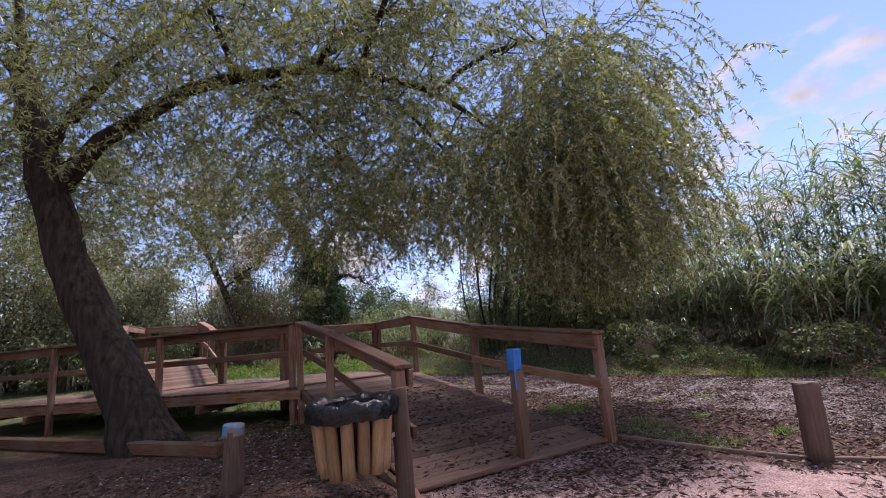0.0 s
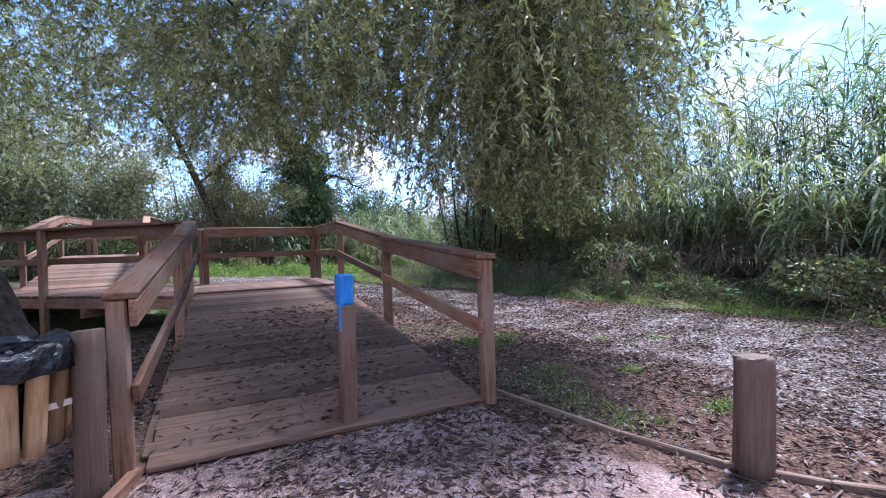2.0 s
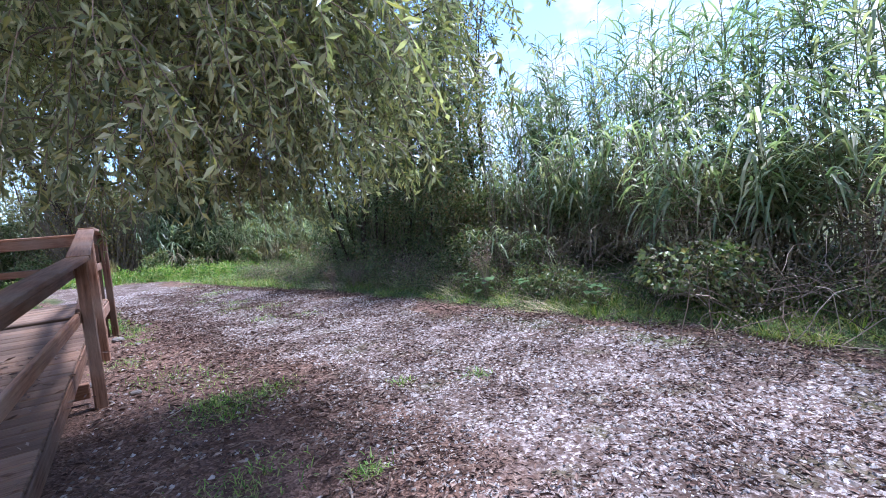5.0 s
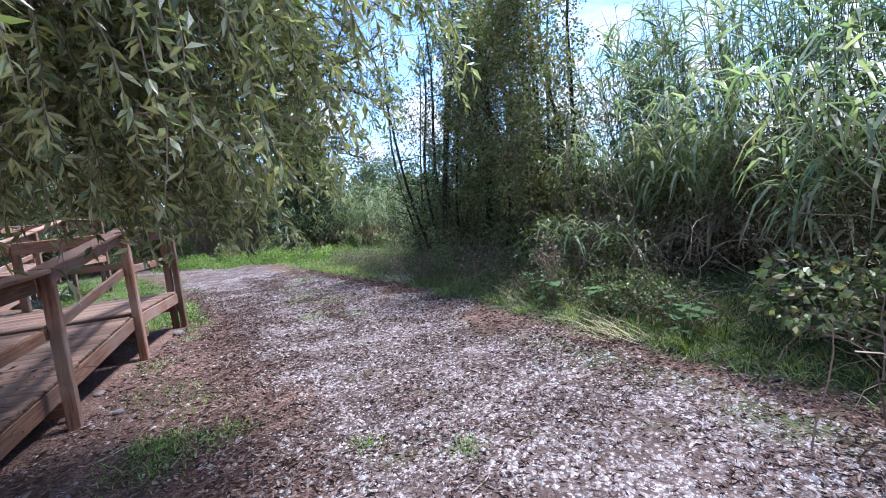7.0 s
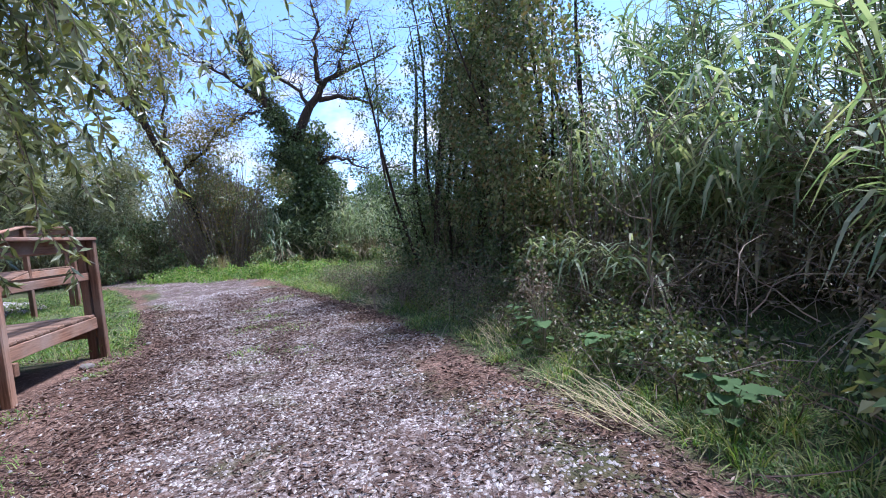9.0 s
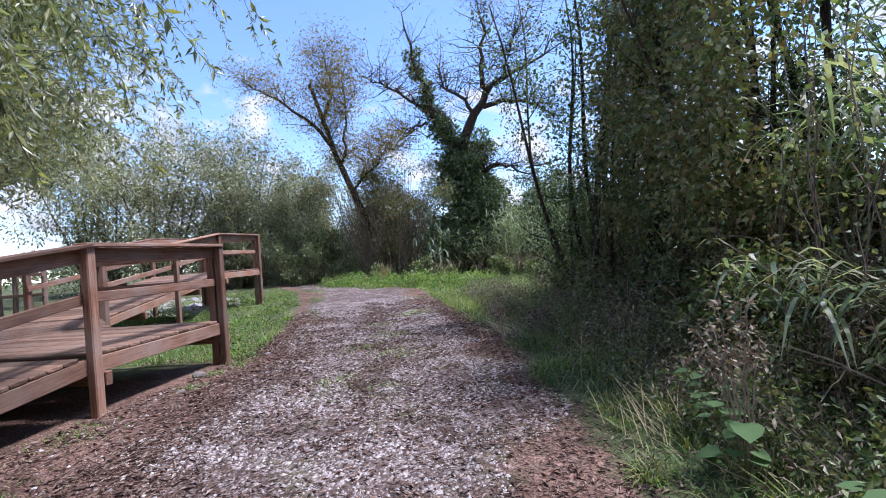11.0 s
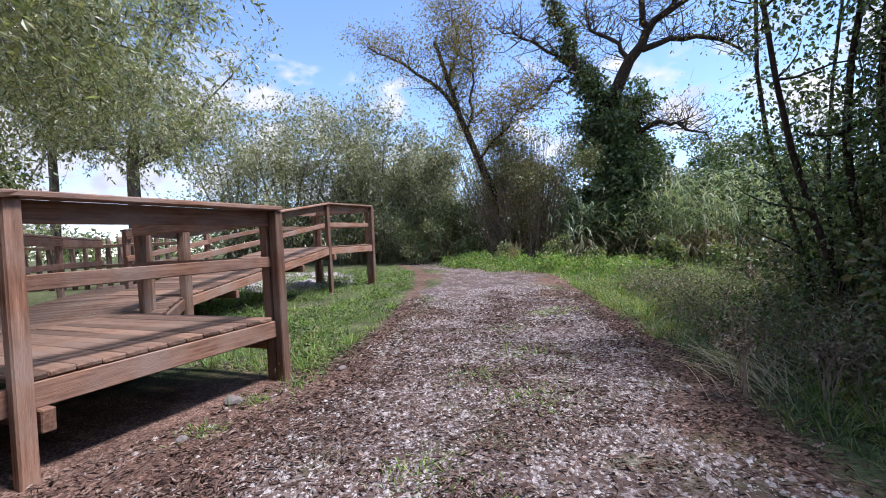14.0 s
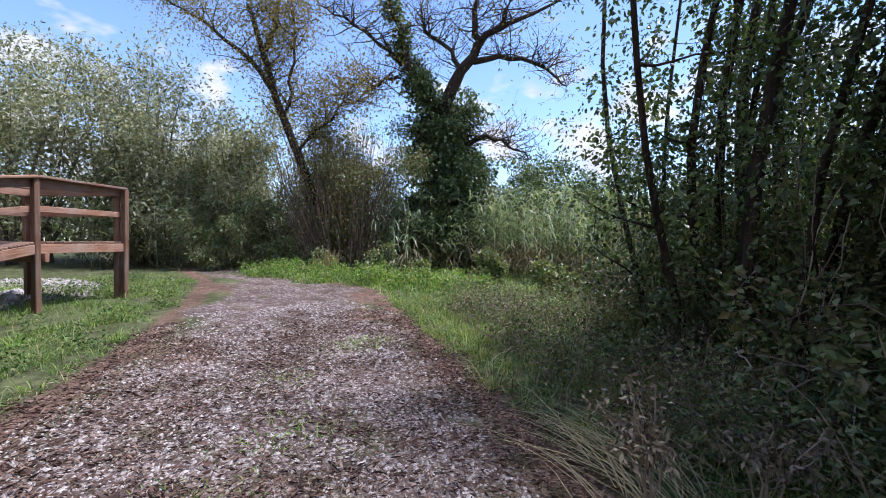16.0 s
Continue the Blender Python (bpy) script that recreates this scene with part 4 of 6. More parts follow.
# brambles and dead growth on the bank
cs, rs, kind_ = [], [], []
for s_ in np.linspace(0.0, 0.98, 64):
    p, nrm, d = along_hedge(np.array([s_]))
    kinds = 0.5 + 0.5 * math.sin(s_ * 61) + rng.normal() * 0.25 - 0.55 * (1.6 < p[0][0] < 3.6)
    for _ in range(3):
        o = rng.uniform(-0.35, 1.35)
        q = p[0] + nrm[0] * o + rng.normal(size=2) * 0.25
        hgt = rng.uniform(0.15, 0.55) + 0.85 * max(0, o) + 0.25 * math.sin(s_ * 40)
        cs.append((q[0], q[1], land1(*q) + max(0.12, hgt) * rng.uniform(0.55, 1.0)))
        rs.append((rng.uniform(0.25, 0.6), rng.uniform(0.25, 0.6), rng.uniform(0.22, 0.48)))
        kind_.append(kinds + rng.normal() * 0.15)
cs, rs, kind_ = np.array(cs), np.array(rs), np.array(kind_)
green = kind_ > 0.58
pl = Pile()
pl.add(blob_leaves(cs[green], rs[green], 60000, 0.064, 0.66, 0.75))
pl.add(blob_leaves(cs[green], rs[green] * 0.8, 14000, 0.055, 0.66, 0.3))
stuff("bramble_thicket", pl, BRAMBLE, "tangled dark green brambles along the shaded bank", "brambles")
pl = Pile()
pl.add(blob_leaves(cs[~green], rs[~green], 62000, 0.032, 0.36, 0.4))
stuff("dead_growth", pl, DEAD, "brown withered undergrowth tangled in the bank", "undergrowth")
tw = []
for _ in range(2900):
    i = rng.integers(len(cs))
    b = cs[i] + rng.normal(size=3) * rs[i] * 0.6
    b[2] = max(b[2] - 0.3, land1(b[0], b[1]))
    dd = unit(np.array((rng.normal(), rng.normal(), abs(rng.normal()) + 0.2)))
    q = [b]
    for k in range(5):
        dd = unit(dd + rng.normal(size=3) * 0.25 + np.array((0, 0, -0.12)))
        q.append(q[-1] + dd * rng.uniform(0.08, 0.22))
    tw.append((np.array(q), np.linspace(0.006, 0.002, 6)))
pl = Pile()
pl.add(tubes(tw, 3))
stuff("bramble_stems", pl, TWIG, "thin bare brown stems arching out of the bank", "stems")


def thicket(name, label, spots, height, per, leaf_count, mat):
    """A stand of slim upright trunks clothed in ivy, hanging shoots between them."""
    ob = group_thing(name, label, "thicket", (spots[0][0], spots[0][1], land1(*spots[0])))
    paths, cc, rr_, hang = [], [], [], []
    for (x, y) in spots:
        h = height * rng.uniform(0.8, 1.15)
        lean_v = rng.normal(size=2) * 0.11
        u = np.linspace(0, 1, 9)
        amp = rng.uniform(0.03, 0.2)
        pts = np.stack([x + lean_v[0] * h * u + amp * np.sin(u * 7 + x), y + lean_v[1] * h * u + amp * np.cos(u * 6 + y), land1(x, y) - 0.1 + h * u], 1)
        rad = np.linspace(rng.uniform(0.02, 0.085), 0.012, 9)
        link_mesh("trunk", raw_mesh("trunk", *tubes([(pts, rad)], 8), True), BARK, ob)
        paths += twigs_from(pts, rad, 7, 0.9, 1.0, 0.5, 1)
        for k in range(per):
            q = pts[min(8, int(1 + 7.5 * rng.uniform() ** 1.7))] + rng.normal(size=3) * np.array((0.28, 0.28, 0.35))
            cc.append(q)
            rr_.append((rng.uniform(0.12, 0.32), rng.uniform(0.12, 0.32), rng.uniform(0.2, 0.5)))
    tagged(link_mesh("twig_spray", raw_mesh("twig_spray", *tubes(paths, 5), True), BARK, ob), kind="stuff")
    pl_ = Pile()
    pl_.add(blob_leaves(cc, rr_, leaf_count, 0.054, 0.66, 0.15))
    lf = link_mesh("foliage", pl_.mesh("foliage"), mat, ob)
    lf["kind"] = "stuff"
    return ob


spots = []
for u in np.linspace(0.565, 0.745, 36):
    p, nrm, d = along_hedge(np.array([u + rng.uniform(-0.006, 0.006)]))
    q = p[0] + nrm[0] * (rng.uniform(0.1, 1.6) - 0.75 * (u - 0.565) / 0.18)
    spots.append((float(q[0]), float(q[1])))
thicket("ivy_thicket", "dark stand of slim trunks hung with ivy beside the path", spots, 6.4, 26, 88000, IVY)
# climbers sheeting the front of the stand
cs2, rs2 = [], []
for _ in range(250):
    u = rng.uniform(0.50, 0.665)
    p, nrm, d = along_hedge(np.array([u]))
    z = 0.5 + 5.0 * rng.uniform() ** 0.9
    q = p[0] + nrm[0] * (rng.uniform(-0.45, 0.35) + (0.75 if z < 1.5 else 0.0) + 0.10 * max(0, z - 2.5))
    if math.sin(u * 95) + 0.7 * math.sin(z * 2.1 + u * 40) < -0.35:
        continue
    cs2.append((q[0], q[1], land1(*q) + z))
    rs2.append((rng.uniform(0.12, 0.34), rng.uniform(0.12, 0.34), rng.uniform(0.2, 0.55)))
pl = Pile()
pl.add(blob_leaves(cs2, rs2, 27000, 0.062, 0.68, 0.4))
stuff("climber_leaves", pl, VINE, "grey-green climber leaves sheeting the dark trunks", "vines")
spots = []
for _ in range(12):
    p, nrm, d = along_hedge(np.array([rng.uniform(0.86, 1.0)]))
    q = p[0] + nrm[0] * rng.uniform(0.6, 2.8)
    spots.append((float(q[0]), float(q[1])))
thicket("far_thicket", "shaded leafy trunks at the far end of the hedge", spots, 3.0, 20, 24000, BRAMBLE)
n = 70
s = rng.uniform(0.40, 0.56, n)
p, nrm, d = along_hedge(s)
reed_bed("reed_clump", "reeds rising among ivy-hung trunks", p + nrm * rng.uniform(1.6, 3.2, n)[:, None], rng.uniform(2.8, 4.6, n), 15, 0.5, 0.026, (REED, REED_DRY))
base = np.array((0.95, 8.75)) + np.linspace(-0.75, 0.75, 16)[:, None] * np.array((0.7, -0.7)) + rng.normal(size=(16, 2)) * 0.12
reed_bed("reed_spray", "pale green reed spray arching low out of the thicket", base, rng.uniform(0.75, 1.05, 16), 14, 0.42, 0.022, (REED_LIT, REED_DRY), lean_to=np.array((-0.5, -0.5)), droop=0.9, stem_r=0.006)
# trailing vines in front of the thicket
vines, vl, vw = [], [], []
for _ in range(110):
    p, nrm, d = along_hedge(np.array([rng.uniform(0.45, 0.85)]))
    q = p[0] + nrm[0] * rng.uniform(-0.25, 0.3)
    top = rng.uniform(1.2, 3.2)
    m = 8
    pts = np.array([(q[0], q[1], land1(*q) + top * (1 - k / m)) for k in range(m + 1)]) + np.cumsum(rng.normal(size=(m + 1, 3)) * 0.04, 0) * (1, 1, 0)
    vines.append((pts, np.full(m + 1, 0.004)))
    k = 34
    j = rng.integers(0, m, k)
    vl.append(pts[j] + rng.normal(size=(k, 3)) * (0.05, 0.05, 0.12))
    vw.append(rng.normal(size=(k, 3)) + np.array((0, 0, -0.5)))
pl = Pile()
pl.add(tubes(vines, 3))
stuff("vine_stems", pl, TWIG, "thin pale vine stems hanging before the thicket", "vines")
pl = Pile()
vl, vw = np.concatenate(vl), np.concatenate(vw)
pl.add(leaves(vl, vw, rng.uniform(0.03, 0.07, len(vl)), rng.uniform(0.02, 0.045, len(vl)), 0.15, 0.1))
stuff("vine_leaves", pl, VINE, "small green leaves on trailing vines", "vines")


def tree(name, label, base, trunk_ctrl, r0, limb_list, bark, leaf_mat_, leaf_n, leaf_size, clump, twig_n=10, twig_len=1.4, ivy=0, ivy_span=(0.05, 0.6), extra_clumps=None, sub=3):
    """A tree with its bent trunk, limbs, twigs, leaf clumps and, if told, ivy round the trunk."""
    ob = group_thing(name, label, "tree", (base[0], base[1], land1(*base)))
    tp = curve_pts(trunk_ctrl, 18, 0.015)
    tr = np.linspace(r0, r0 * 0.35, 18)
    link_mesh("trunk", raw_mesh("trunk", *tubes([(tp, tr)], 14), True), bark, ob)
    paths = twigs_from(tp[8:], tr[8:], twig_n, twig_len, 1.0, 0.6, sub)
    ends = [q[0][-1] for q in paths]
    for ctrl, r in limb_list:
        p_ = curve_pts(ctrl, 12, 0.05)
        rr = np.linspace(r, 0.02, 12)
        link_mesh("limb", raw_mesh("limb", *tubes([(p_, rr)], 8), True), bark, ob)
        more = twigs_from(p_, rr, twig_n * 2, twig_len, 1.0, 0.5, sub)
        paths += more
        ends += [q[0][-1] for q in more] + [q[0][3] for q in more]
    tagged(link_mesh("twig_spray", raw_mesh("twig_spray", *tubes(paths, 4), True), bark, ob), kind="stuff")
    if leaf_n:
        e = np.array(ends)
        if extra_clumps is not None:
            e = np.concatenate([e, np.asarray(extra_clumps)])
        rad = rng.uniform(0.6, 1.3, (len(e), 3)) * clump
        pl_ = Pile()
        pl_.add(blob_leaves(e, rad, leaf_n, leaf_size, 0.5, 0.1))
        lf = link_mesh("crown", pl_.mesh("crown"), leaf_mat_, ob)
        lf["kind"] = "stuff"
    if ivy:
        n_ = 60
        i = (np.linspace(ivy_span[0], ivy_span[1], n_) * 17)
        c_ = np.stack([np.interp(i, np.arange(18), tp[:, k]) for k in range(3)], 1) + rng.normal(size=(n_, 3)) * (0.5, 0.5, 0.3)
        w_ = np.interp(np.linspace(0, 1, n_), [0, 0.25, 0.5, 0.8, 1], [1.7, 1.9, 1.35, 1.05, 1.2])
        rad = np.stack([w_ * rng.uniform(0.3, 1.1, n_), w_ * rng.uniform(0.3, 1.1, n_), rng.uniform(0.25, 0.7, n_)], 1)
        lp_ = curve_pts(limb_list[0][0], 26)[:22] + rng.normal(size=(22, 3)) * 0.22
        c_, rad = np.concatenate([c_, lp_]), np.concatenate([rad, np.linspace(0.75, 0.22, 22)[:, None] * rng.uniform(0.5, 1.1, (22, 3))])
        pl_ = Pile()
        pl_.add(blob_leaves(c_, rad, ivy, 0.125, 0.8, 0.3))
        lf = link_mesh("ivy", pl_.mesh("ivy"), IVY, ob, "dark glossy ivy wrapping the trunk")
        lf["kind"] = "stuff"
    return ob


tree("ivy_tree", "bare crooked old tree, its trunk thick with dark ivy", (-14.7, 19.35),
     [(-14.7, 19.35, 0.1), (-14.68, 19.4, 1.85), (-14.75, 19.38, 3.4), (-14.87, 19.28, 4.9), (-14.98, 19.2, 6.1)], 0.42,
     [([(-14.97, 19.2, 5.9), (-15.55, 18.6, 7.5), (-15.98, 18.2, 9.25), (-16.34, 17.9, 11.0), (-16.6, 17.65, 13.2)], 0.24),
      ([(-14.93, 19.24, 5.8), (-14.28, 19.4, 7.1), (-13.5, 19.6, 7.85), (-13.14, 19.75, 8.6), (-12.48, 20.1, 9.05), (-11.4, 21.0, 9.3), (-10.3, 21.8, 10.1)], 0.27),
      ([(-13.46, 19.66, 7.85), (-12.45, 20.4, 7.9), (-11.4, 21.1, 7.45), (-10.7, 21.5, 6.7)], 0.13),
      ([(-14.0, 19.5, 7.4), (-14.1, 19.15, 8.2), (-14.45, 18.65, 8.7), (-14.8, 18.3, 9.2), (-14.75, 18.35, 10.2)], 0.11),
      ([(-13.14, 19.73, 8.5), (-13.35, 19.5, 9.5), (-13.2, 19.7, 11.3), (-13.4, 19.6, 13.0)], 0.14),
      ([(-15.9, 18.3, 8.05), (-16.57, 16.9, 9.2), (-17.3, 15.4, 9.85)], 0.09),
      ([(-16.0, 18.15, 7.6), (-16.33, 17.1, 6.95), (-16.5, 16.45, 6.2)], 0.07),
      ([(-12.5, 20.2, 9.05), (-12.0, 20.3, 10.4), (-11.2, 20.6, 11.6)], 0.09),
      ([(-14.46, 19.7, 4.6), (-13.6, 20.2, 5.25), (-12.8, 20.7, 4.95), (-12.15, 21.3, 4.3)], 0.13)],
     BARK, AUTUMN, 4200, 0.11, 0.7, 26, 1.7, ivy=52000, ivy_span=(0.02, 0.98))
tree("leaning_tree", "slender leaning tree with thin yellowing leaves", (-15.95, 15.45),
     [(-15.95, 15.45, 0.1), (-16.02, 15.4, 1.1), (-16.47, 14.95, 2.75), (-17.03, 14.4, 4.45), (-17.56, 13.9, 6.45), (-17.74, 13.7, 7.8), (-18.16, 13.3, 9.4)], 0.21,
     [([(-17.56, 13.88, 6.45), (-18.6, 13.3, 7.9), (-20.0, 12.2, 9.2), (-21.0, 11.5, 10.0)], 0.10),
      ([(-17.31, 14.1, 5.4), (-16.84, 14.36, 7.15), (-16.85, 14.25, 9.4)], 0.08),
      ([(-17.74, 13.72, 7.8), (-17.68, 14.1, 9.1), (-17.94, 14.0, 10.9)], 0.09),
      ([(-16.96, 14.47, 4.3), (-15.74, 15.2, 5.45), (-15.12, 15.6, 6.4)], 0.06)],
     BARK, AUTUMN, 26000, 0.085, 0.62, 20, 1.5, extra_clumps=[(-16.9 + 1.9 * k + rng.normal() * 0.35, 14.3 + 1.6 * k + rng.normal() * 0.35, rng.uniform(0.9, 5.4 - 1.6 * k)) for k in rng.uniform(0, 1, 240)])
# upright brush round the leaning trunk
brush = []
for _ in range(420):
    k = rng.uniform(0, 1)
    b0 = np.array((-16.3 + 1.3 * k + rng.normal() * 0.25, 14.9 + 1.1 * k + rng.normal() * 0.25, 0.3))
    top = b0 + np.array((-0.9 + 1.5 * k + rng.normal() * 0.35, -0.8 + 1.3 * k + rng.normal() * 0.35, rng.uniform(2.0, 5.0)))
    mid = (b0 + top) / 2 + rng.normal(size=3) * 0.18
    brush.append((np.array([b0, mid, top]), np.array([0.016, 0.011, 0.004])))
pl = Pile()
pl.add(tubes(brush, 4))
stuff("brushwood", pl, BARK_PALE, "upright brown brushwood round the leaning trunk", "brushwood")


def shrub(name, label, spots, h, spread, n_leaf, size, mat, stems=7, cat="shrub", aspect=0.5):
    """A many-stemmed bush: stems fan out of the ground and carry ragged clumps of leaves."""
    ob = group_thing(name, label, cat, (spots[0][0], spots[0][1], land1(*spots[0])))
    paths, cc = [], []
    for (x, y) in spots:
        for _ in range(stems):
            a = rng.uniform(0, 6.28)
            k = rng.uniform(0.2, 1.0) * spread
            hh = h * rng.uniform(0.65, 1.1)
            p_ = curve_pts([(x + rng.normal() * 0.15, y + rng.normal() * 0.15, land1(x, y) - 0.1), (x + 0.4 * k * math.cos(a), y + 0.4 * k * math.sin(a), hh * 0.5), (x + k * math.cos(a), y + k * math.sin(a), hh)], 9, 0.04)
            r_ = np.linspace(0.012 * h + 0.008, 0.006, 9)
            link_mesh("stem", raw_mesh("stem", *tubes([(p_, r_)], 5), True), BARK_PALE, ob)
            more = twigs_from(p_, r_, 5, 0.22 * h, 1.0, 0.4, 1)
            paths += more
            cc += [q[0][-1] for q in more] + [p_[-1], p_[5] + rng.normal(size=3) * 0.15, p_[3] + rng.normal(size=3) * 0.2]
    tagged(link_mesh("twig_spray", raw_mesh("twig_spray", *tubes(paths, 3), True), BARK_PALE, ob), kind="stuff")
    cc = np.array(cc)
    pl_ = Pile()
    pl_.add(blob_leaves(cc, rng.uniform(0.5, 1.2, (len(cc), 3)) * 0.10 * h + 0.08, n_leaf, size, aspect, 0.05))
    lf = link_mesh("foliage", pl_.mesh("foliage"), mat, ob)
    lf["kind"] = "stuff"
    return ob


PALE = "pale grey-green bushy tree behind the boardwalk"
for x, y, h in ((-20.5, 10.0, 7.0), (-22.5, 7.2, 7.5), (-25.5, 5.0, 7.5), (-20.0, 13.2, 5.0), (-24.5, 12.0, 8.0)):
    shrub("bushy_tree", PALE, [(x, y), (x - 1.2, y + 0.9)], h, h * 0.42, 17000, 0.15, POPLAR, 7, "tree", 0.4)["group"] = "pale trees behind the boardwalk"
tree("slim_tree", "tall slim pale-trunked tree with feathery leaves", (-21.5, 1.7),
     [(-21.5, 1.7, 0.0), (-21.48, 1.7, 3.0), (-21.49, 1.73, 5.3), (-21.38, 2.1, 7.1), (-21.25, 2.5, 9.4), (-21.1, 3.0, 11.6)], 0.27,
     [([(-21.4, 1.95, 4.9), (-20.8, 3.45, 6.0), (-19.9, 5.9, 8.5)], 0.09), ([(-21.4, 1.95, 4.7), (-20.9, 3.2, 5.25), (-20.3, 4.7, 5.65)], 0.08),
      ([(-21.5, 1.7, 4.9), (-22.1, 0.3, 5.5), (-22.6, -1.0, 5.4)], 0.07), ([(-21.45, 1.9, 6.2), (-22.2, 0.6, 8.2), (-22.8, -0.6, 10.2)], 0.09),
      ([(-21.3, 2.3, 7.6), (-20.6, 3.6, 10.0), (-20.2, 4.4, 12.0)], 0.08)], BARK_PALE, POPLAR, 15000, 0.14, 0.75, 14, 1.6)
tree("slim_tree", "thin grey tree with feathery leaves beyond the walkway", (-23.0, -1.4),
     [(-23.0, -1.4, 0.0), (-23.0, -1.3, 4.0), (-22.8, -1.2, 8.0), (-22.7, -1.0, 11.0)], 0.2,
     [([(-22.9, -1.2, 5.5), (-22.3, 0.1, 7.4), (-22.0, 0.8, 9.0)], 0.07), ([(-22.9, -1.2, 6.0), (-23.2, -2.6, 8.0), (-23.4, -3.6, 9.6)], 0.07),
      ([(-22.8, -1.1, 7.4), (-22.2, -0.2, 9.8), (-21.9, 0.3, 11.6)], 0.06)], BARK_PALE, POPLAR, 12000, 0.14, 0.8, 14, 1.6)
for x, y, h, m, nl in ((-18.2, 14.2, 3.0, BRAMBLE, 6000), (-17.6, 12.0, 1.9, BRAMBLE, 5000), (-19.6, 11.2, 2.4, POPLAR, 5000), (-15.5, 15.7, 5.0, VINE, 20000),
                       (-11.6, 21.6, 2.8, IVY, 6000), (-6.2, 21.6, 3.0, BRAMBLE, 8000), (-19.2, 16.6, 4.5, POPLAR, 7000), (-12.8, 15.0, 0.9, BRAMBLE, 3500), (-14.6, 14.2, 0.8, BRAMBLE, 3500), (-9.5, 16.0, 0.8, BRAMBLE, 3500), (-16.6, 13.6, 1.2, BRAMBLE, 3500),
                       (-7.2, 15.4, 0.7, BRAMBLE, 3000), (-11.0, 14.9, 0.6, BRAMBLE, 3000)):
    shrub("shrub", "dense green shrub at the path's far end" if m not in (POPLAR, VINE) else "pale leafy shrub at the path's far end", [(x, y)], h, h * 0.55, nl, 0.09, m, 8)["group"] = "shrubs at the far end"
# taller growth closing the view behind the trees
for x, y, h, m in ((-21.5, 16.5, 5.5, POPLAR), (-19.0, 19.5, 5.0, BRAMBLE), (-17.0, 22.0, 4.6, BRAMBLE), (-12.8, 24.4, 4.6, IVY), (-14.2, 23.0, 4.0, IVY), (-4.0, 23.5, 5.0, IVY), (-23.0, 13.5, 5.5, POPLAR), (-24.0, 10.5, 6.0, POPLAR)):
    shrub("tall_shrub", "tall leafy shrub closing the view behind the trees", [(x, y), (x + 1.4, y + 0.6)], h, h * 0.6, 11000, 0.14, m, 8, "shrub")["group"] = "tall shrubs at the far end"
for x, y, h in ((-17.2, -2.4, 6.0), (-14.8, -3.6, 6.5), (-11.5, -6.5, 6.5)):
    shrub("bushy_tree", "grey-green bushy tree beyond the walkway", [(x, y), (x - 0.8, y + 0.7)], h, h * 0.42, 21000, 0.115, POPLAR, 7, "tree", 0.4)["group"] = "pale trees behind the boardwalk"
for x, y, h in ((-9.6, 20.6, 2.4), (-11.6, 24.5, 3.4), (-14.0, -0.6, 4.2), (-12.6, -1.6, 5.0), (-14.6, 24.2, 3.6)):
    shrub("tall_shrub", "tall leafy shrub closing the view behind the trees", [(x, y), (x + 0.9, y + 0.5)], h, h * 0.5, 10000, 0.12, IVY if y > 24 else BRAMBLE, 8, "shrub")["group"] = "tall shrubs at the far end"
n = 70
base = np.stack([rng.uniform(-17.2, -13.0, n), rng.uniform(16.0, 17.6, n)], 1)
reed_bed("far_reeds", "pale green reeds at the foot of the leaning tree", base, rng.uniform(1.8, 3.0, n), 16, 0.7, 0.03, (REED, REED_DRY), droop=0.9)
n = 110
k = rng.uniform(0, 1, n)
base = np.stack([-20.6 + 3.4 * k + rng.normal(size=n) * 0.5, 9.6 + 5.0 * k + rng.normal(size=n) * 0.5], 1)
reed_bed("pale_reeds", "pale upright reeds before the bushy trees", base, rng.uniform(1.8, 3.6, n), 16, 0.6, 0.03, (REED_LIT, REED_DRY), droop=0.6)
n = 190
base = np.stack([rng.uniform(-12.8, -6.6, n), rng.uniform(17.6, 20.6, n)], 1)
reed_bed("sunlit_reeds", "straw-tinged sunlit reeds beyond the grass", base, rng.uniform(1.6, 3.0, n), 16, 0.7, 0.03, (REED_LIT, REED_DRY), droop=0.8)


# ---- grass, litter and stones ----
def ground_pts(n_, x0, x1, y0, y1, keep):
    x, y = rng.uniform(x0, x1, n_ * 4), rng.uniform(y0, y1, n_ * 4)
    k = keep(x, y)
    x, y = x[k][:n_], y[k][:n_]
    return np.stack([x, y, land(x, y)], 1)


def on_deck(x, y):
    a = (x - R0[0]) * RW[0] + (y - R0[1]) * RW[1]
    b = (x - R0[0]) * LW[0] + (y - R0[1]) * LW[1]
    return (a > 0) & (a < 6.5) & (b > -0.02) & (b < 2.2)


def blades(p, h, w, spread=0.5, droop=0.35):
    n_ = len(p)
    way = np.stack([rng.normal(size=n_) * spread, rng.normal(size=n_) * spread, np.ones(n_)], 1)
    return straps(p - np.array((0, 0, 0.01)), way, h * rng.uniform(0.5, 1.3, n_), w, droop * rng.uniform(0.3, 1.6, n_), 2)


def verge(x, y):
    pd_, half_, sg = polyline_distance(x, y, PATH_LINE, PATH_HALF)
    hd_, _, hs_ = polyline_distance(x, y, HEDGE)
    g = pd_ - half_
    clump = wobble(x, y, 2.3, 0.5) + 0.6 * wobble(x, y, 5.7, 1.5)
    return (sg < 0) & (g > 0.05 + 0.2 * clump) & (g < 3.2) & (clump > -0.9 + 0.9 * (g < 0.35)) & ((hs_ > 0) | (hd_ < 0.7))


